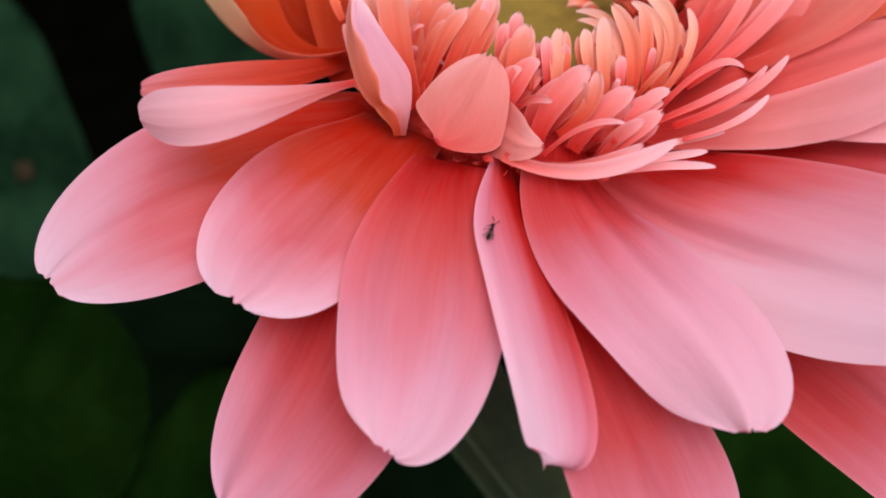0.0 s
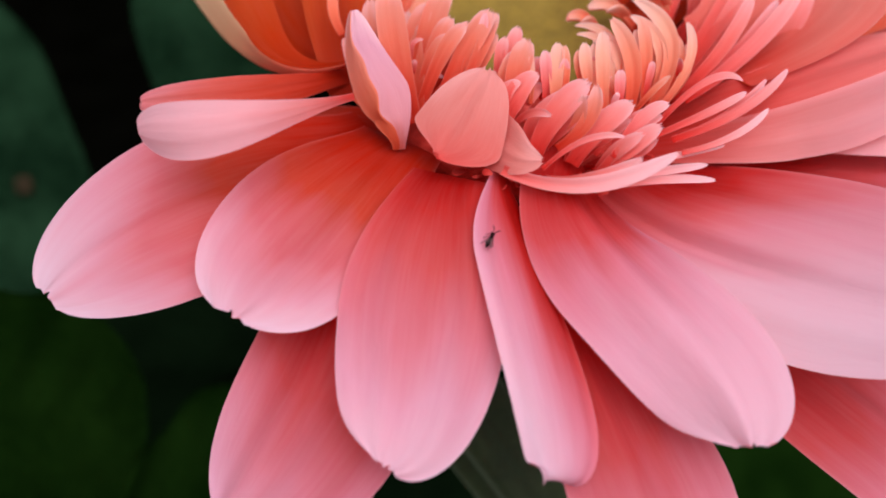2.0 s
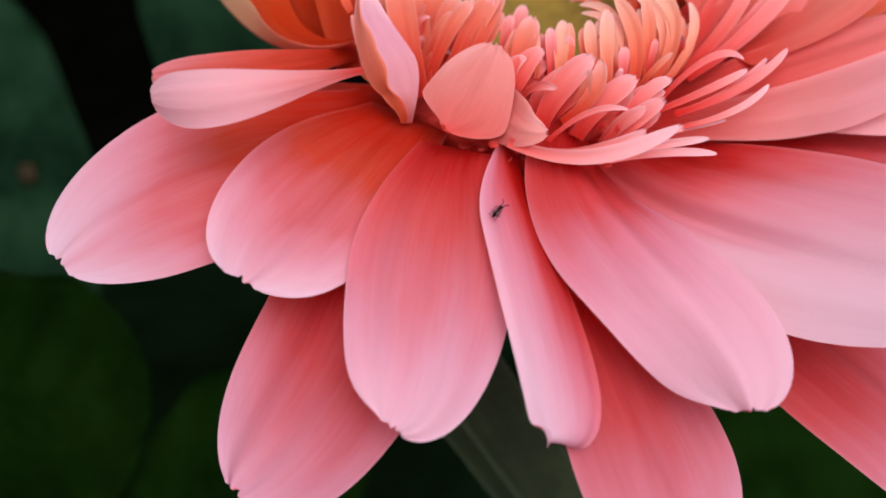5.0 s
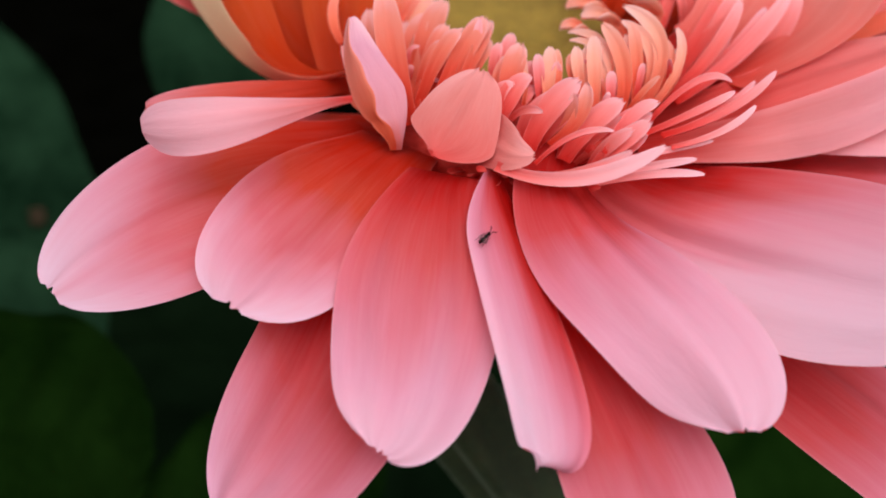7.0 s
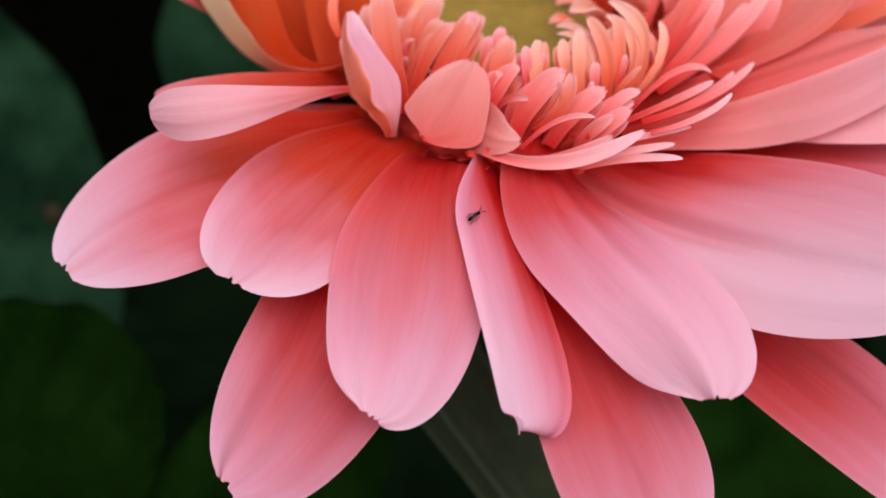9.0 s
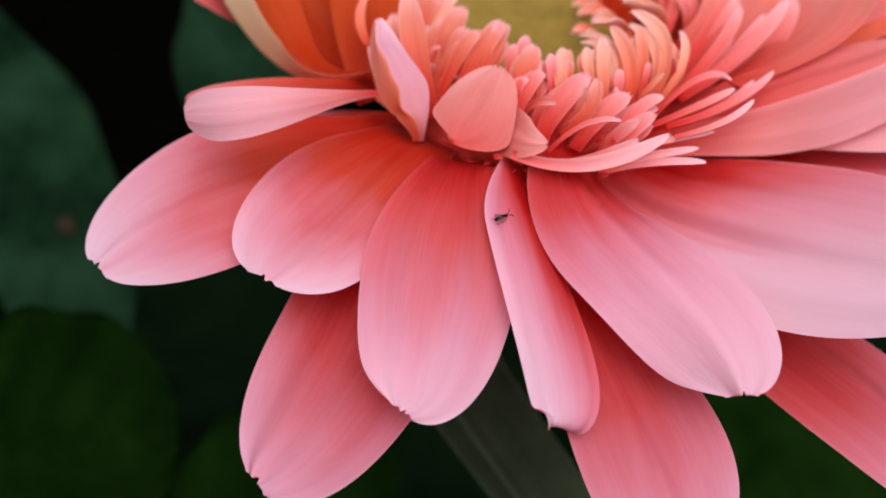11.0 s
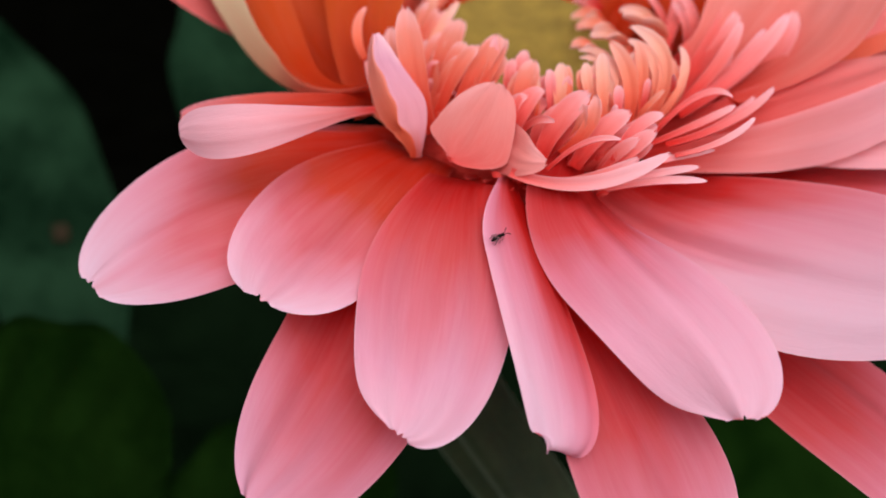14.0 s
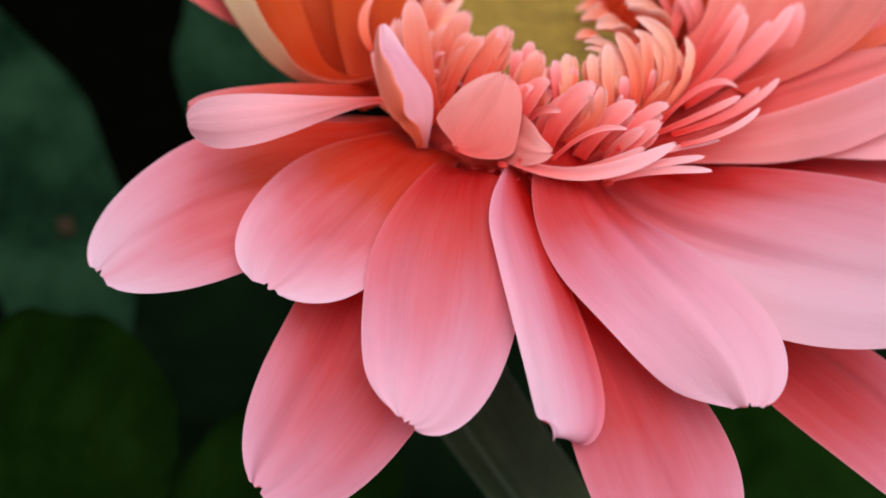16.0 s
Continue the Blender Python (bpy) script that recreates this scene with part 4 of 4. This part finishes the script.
def leaf(P, w, skin, twist, seed, withered=False, lobes=0.16):
    """A lobed basal leaf in metres: blade with a raised midrib, side veins and wavy lobes, on a stalk from the soil."""
    rng = random.Random(seed)
    P = np.array(P)
    root = Vector((P[0][0], P[0][1], 0.0))
    ns, nu = 60, 21
    s, u = np.linspace(0, 0.992, ns), np.linspace(-1, 1, nu)
    G, T, N, h = blade_grid(P, w, 0.35, 0.62, 2.2, (twist, twist), (10, -8), (0, 0), s, u)
    side = G[:, -1] - G[:, 0]
    side /= np.linalg.norm(side, axis=1, keepdims=True) + 1e-9
    ph = rng.uniform(0, 6.28)
    for j in range(nu):
        lobe = lobes * np.sin(s * 24 + ph + (1.3 if u[j] > 0 else 0)) * abs(u[j]) ** 2 * np.sin(np.pi * s) ** 0.5
        G[:, j] += side * (np.sign(u[j]) * lobe * h)[:, None]
    vein = -0.03 * w * np.exp(-(u / 0.06) ** 2)[None] + 0.035 * w * np.sin(s[:, None] * 40 - np.abs(u)[None] * 9) * (np.abs(u) ** 0.7 * (1 - u ** 4))[None]
    G = G + vein[..., None] * N[:, None]
    low = G - N[:, None] * 0.0007
    verts = np.concatenate([G.reshape(-1, 3), low.reshape(-1, 3)]) - np.array(root)
    n1, faces = ns * nu, []
    for i in range(ns - 1):
        for j in range(nu - 1):
            q = (i * nu + j, i * nu + j + 1, (i + 1) * nu + j + 1, (i + 1) * nu + j)
            faces += [q[::-1], tuple(v + n1 for v in q)]
    rim = [i * nu for i in range(ns)] + [(ns - 1) * nu + j for j in range(1, nu)] + [i * nu + nu - 1 for i in range(ns - 2, -1, -1)] + [j for j in range(nu - 2, 0, -1)]
    faces += [(a, c, c + n1, a + n1) for a, c in zip(rim, rim[1:] + rim[:1])]
    mesh = bpy.data.meshes.new("blade")
    mesh.from_pydata(verts.tolist(), [], faces)
    mesh.polygons.foreach_set("use_smooth", [True] * len(faces))
    thing = new("gerbera_leaf")
    thing.location = root
    part("blade", mesh, (skin,), thing)
    if withered:
        row = 44
        at = G[row, nu // 2 - 2] - np.array(root) + N[row] * 0.0008
        bm = bmesh.new()
        bmesh.ops.create_grid(bm, x_segments=10, y_segments=10, size=0.0019)
        turn = Vector(N[row]).to_track_quat("Z", "Y")
        for v in bm.verts:
            v.co.x *= 1 - 0.25 * (v.co.y / 0.0019) ** 2
            v.co.z = 0.0012 * noise.noise(v.co * 420) + 0.0006
            v.co = turn @ v.co + Vector(at)
        bmesh.ops.solidify(bm, geom=bm.faces[:], thickness=0.0004)
        part("withered_patch", from_bm(bm, "withered_patch"), (dry_skin,), thing, "curled dry brown leaf patch")
    top = Vector(P[0]) - root
    line = along((Vector((0, 0, 0)), top * 0.4, top * 0.75, top), 10)
    part("stalk", tube_mesh("stalk", line, [0.0028 - 0.0001 * k for k in range(10)], 10), (leaf_deep_shade,), thing)
    return tagged(thing, "lobed green gerbera leaf, colour darkened for shade" if skin is not leaf_teal_shaded else "blue-green lobed leaf behind the flower, colour darkened for shade", "leaf", "leaves round the flower")


# shade is painted into every leaf skin, deepest on most of the far ones
leaf(((-0.104, -0.005, 0.290), (-0.086, 0.007, 0.287), (-0.073, 0.014, 0.286), (-0.059, 0.027, 0.277)), 0.023, leaf_shaded, -55, 1, lobes=0.04)
leaf(((-0.070, 0.006, 0.253), (-0.056, 0.017, 0.257), (-0.042, 0.025, 0.261), (-0.021, 0.044, 0.262)), 0.019, leaf_shaded, -44, 2, lobes=0.04)
leaf(((-0.160, 0.137, 0.343), (-0.126, 0.117, 0.326), (-0.104, 0.096, 0.304), (-0.092, 0.063, 0.254)), 0.018, leaf_teal_shaded, -24, 3, withered=True, lobes=0.04)
leaf(((-0.053, 0.139, 0.361), (-0.054, 0.115, 0.343), (-0.054, 0.092, 0.333), (-0.054, 0.073, 0.310)), 0.016, leaf_teal_shaded, 18, 4, lobes=0.04)
leaf(((-0.278, 0.201, 0.176), (-0.212, 0.193, 0.183), (-0.148, 0.183, 0.185), (-0.082, 0.168, 0.178)), 0.032, leaf_deep_shade, 5, 5)
leaf(((0.102, 0.042, 0.138), (0.106, 0.085, 0.152), (0.109, 0.128, 0.169), (0.103, 0.171, 0.205)), 0.043, leaf_shaded, 5, 6)
leaf(((-0.041, 0.035, 0.124), (-0.035, 0.077, 0.137), (-0.027, 0.121, 0.155), (-0.012, 0.171, 0.184)), 0.038, leaf_deep_shade, 0, 7)
leaf(((0.051, 0.081, 0.104), (0.069, 0.136, 0.120), (0.066, 0.198, 0.150), (0.048, 0.267, 0.192)), 0.060, leaf_deep_shade, 10, 8)
leaf(((0.203, 0.146, 0.138), (0.193, 0.220, 0.190), (0.172, 0.282, 0.240), (0.131, 0.349, 0.300)), 0.065, leaf_deep_shade, 10, 9)
leaf(((-0.149, 0.178, 0.073), (-0.147, 0.238, 0.119), (-0.148, 0.281, 0.134), (-0.160, 0.320, 0.164)), 0.084, leaf_deep_shade, 10, 10)

# ---- the insect on the narrow petal ----
def ball(name, mat, parent, centre, size, label="", sides=14):
    bm = bmesh.new()
    bmesh.ops.create_uvsphere(bm, u_segments=sides, v_segments=sides // 2 + 2, radius=1.0)
    for v in bm.verts:
        taper = 1 - 0.18 * max(0.0, -v.co.x)
        v.co = Vector((v.co.x * size[0], v.co.y * size[1] * taper, v.co.z * size[2] * taper)) + Vector(centre)
    return part(name, from_bm(bm, name), (mat,), parent, label)


def insect():
    """A tiny wasp-like insect, head along +x, feet below; about two millimetres long."""
    mm = 0.00110
    bug = new("small_insect")
    tagged(bug, "tiny black winged insect with long feelers on a petal", "insect")
    ball("abdomen", bug_skin, bug, (-0.50 * mm, 0, 0), (0.46 * mm, 0.17 * mm, 0.16 * mm))
    ball("thorax", bug_skin, bug, (0.22 * mm, 0, 0.06 * mm), (0.28 * mm, 0.16 * mm, 0.17 * mm))
    head = ball("head", bug_skin, bug, (0.66 * mm, 0, 0.04 * mm), (0.15 * mm, 0.17 * mm, 0.14 * mm))
    for y in (-1, 1):
        ball("eye", bug_skin, head, (0.70 * mm, y * 0.13 * mm, 0.06 * mm), (0.08 * mm, 0.07 * mm, 0.09 * mm), "dark glossy eye", 8)
        line = along(((0.78 * mm, y * 0.06 * mm, 0.1 * mm), (0.95 * mm, y * 0.12 * mm, 0.35 * mm), (1.1 * mm, y * 0.25 * mm, 0.36 * mm), (1.32 * mm, y * 0.36 * mm, 0.25 * mm)), 8)
        part("feeler", tube_mesh("feeler", line, [0.035 * mm] * 8, 6), (bug_skin,), head)
        for k, (x0, x1, out) in enumerate(((0.40, 0.66, 0.26), (0.22, 0.20, 0.34), (0.02, -0.40, 0.30))):
            line = along(((x0 * mm, y * 0.10 * mm, -0.05 * mm), ((x0 + x1) / 2 * mm, y * out * 0.8 * mm, 0.12 * mm), (x1 * mm, y * out * mm, -0.1 * mm), (x1 * mm * 1.05, y * (out + 0.08) * mm, -0.52 * mm)), 8)
            part("leg", tube_mesh("leg", line, [0.02 * mm] * 8, 6), (bug_skin,), bug)
    wings = []
    for y in (-1, 1):
        bm, ring = bmesh.new(), []
        for k in range(20):
            a = 2 * math.pi * k / 20
            x = -0.58 + 0.58 * math.cos(a)
            wide = 0.20 * math.sin(a) * (0.45 + 0.55 * min(1, -x / 0.8))
            ring.append((x * mm, wide * mm + y * 0.10 * mm * min(1, -x)))
        top = [bm.verts.new((x, yy, 0.006 * mm)) for x, yy in ring]
        low = [bm.verts.new((x, yy, -0.006 * mm)) for x, yy in ring]
        bm.faces.new(top)
        bm.faces.new(low[::-1])
        for k in range(20):
            bm.faces.new((top[k], low[k], low[(k + 1) % 20], top[(k + 1) % 20]))
        wings.append(part("wing", from_bm(bm, "wing"), (wing_mat,), bug, "smoky clear wing"))
    return bug, wings


bug, wings = insect()


def motions():
    walk(bug, [
        (0.0, pose(-0.00426, -0.02604, 0.34568, 34.8, -14.4, 71.5)),
        (0.5, pose(-0.00410, -0.02572, 0.34572, 38.2, -11.3, 70.2)),
        (1.0, pose(-0.00412, -0.02578, 0.34570, 39.5, -1.9, 58.5)),
        (1.5, pose(-0.00417, -0.02560, 0.34582, 38.8, -7.9, 65.9)),
        (2.0, pose(-0.00424, -0.02546, 0.34593, 38.4, -9.9, 68.4)),
        (2.5, pose(-0.00422, -0.02567, 0.34582, 39.0, -6.9, 64.6)),
        (3.0, pose(-0.00415, -0.02566, 0.34578, 38.1, -11.6, 70.6)),
        (3.5, pose(-0.00410, -0.02574, 0.34571, 39.2, -5.5, 62.9)),
        (4.0, pose(-0.00411, -0.02562, 0.34577, 39.2, -5.5, 63.0)),
        (4.5, pose(-0.00411, -0.02561, 0.34578, 39.3, -4.6, 61.8)),
        (7.0, pose(-0.00410, -0.02602, 0.34558, 39.5, -2.1, 58.7)),
        (7.5, pose(-0.00397, -0.02582, 0.34559, 39.2, 0.3, 55.3)),
        (8.0, pose(-0.00408, -0.02592, 0.34561, 39.5, -1.3, 57.8)),
        (8.5, pose(-0.00394, -0.02579, 0.34557, 39.2, 0.7, 54.7)),
        (9.0, pose(-0.00394, -0.02577, 0.34559, 39.2, -0.1, 55.7)),
        (11.5, pose(-0.00412, -0.02605, 0.34558, 39.1, 6.3, 48.5)),
        (12.0, pose(-0.00402, -0.02593, 0.34556, 39.2, 2.5, 52.6)),
        (12.5, pose(-0.00426, -0.02612, 0.34564, 37.3, 0.2, 51.6)),
        (13.0, pose(-0.00411, -0.02601, 0.34559, 39.2, 5.5, 49.5)),
        (13.5, pose(-0.00409, -0.02602, 0.34557, 39.1, 6.6, 48.2)),
        (14.0, pose(-0.00426, -0.02613, 0.34564, 37.2, 1.1, 50.4)),
        (14.5, pose(-0.00411, -0.02603, 0.34558, 39.0, 7.3, 47.3)),
        (15.0, pose(-0.00408, -0.02618, 0.34549, 39.0, 6.4, 48.5)),
        (15.5, pose(-0.00407, -0.02600, 0.34557, 39.5, 2.9, 52.7)),
        (15.7, pose(-0.00399, -0.02598, 0.34552, 39.1, 2.6, 52.4)),
        (15.8, pose(0.00311, -0.02496, 0.35102, 33.8, -20.1, 36.6)),
        (15.9, pose(0.02379, -0.02323, 0.36499, 33.8, -20.1, 36.6)),
        (16.0, pose(0.05119, -0.01489, 0.38943, 33.8, -20.1, 36.6)),
    ])
    for wing, y in zip(wings, (-1, 1)):
        rest = pose(0.0002, y * 0.00008, 0.00024, 0, 3, y * -4)
        raised = pose(0.0002, y * 0.00008, 0.00024, y * 20, 62, y * 12)
        walk(wing, [(0.0, rest), (15.2, rest), (15.3, raised), (15.4, rest), (15.5, rest), (15.6, raised), (15.7, raised), (15.8, rest), (15.9, raised), (16.0, rest)])


motions()
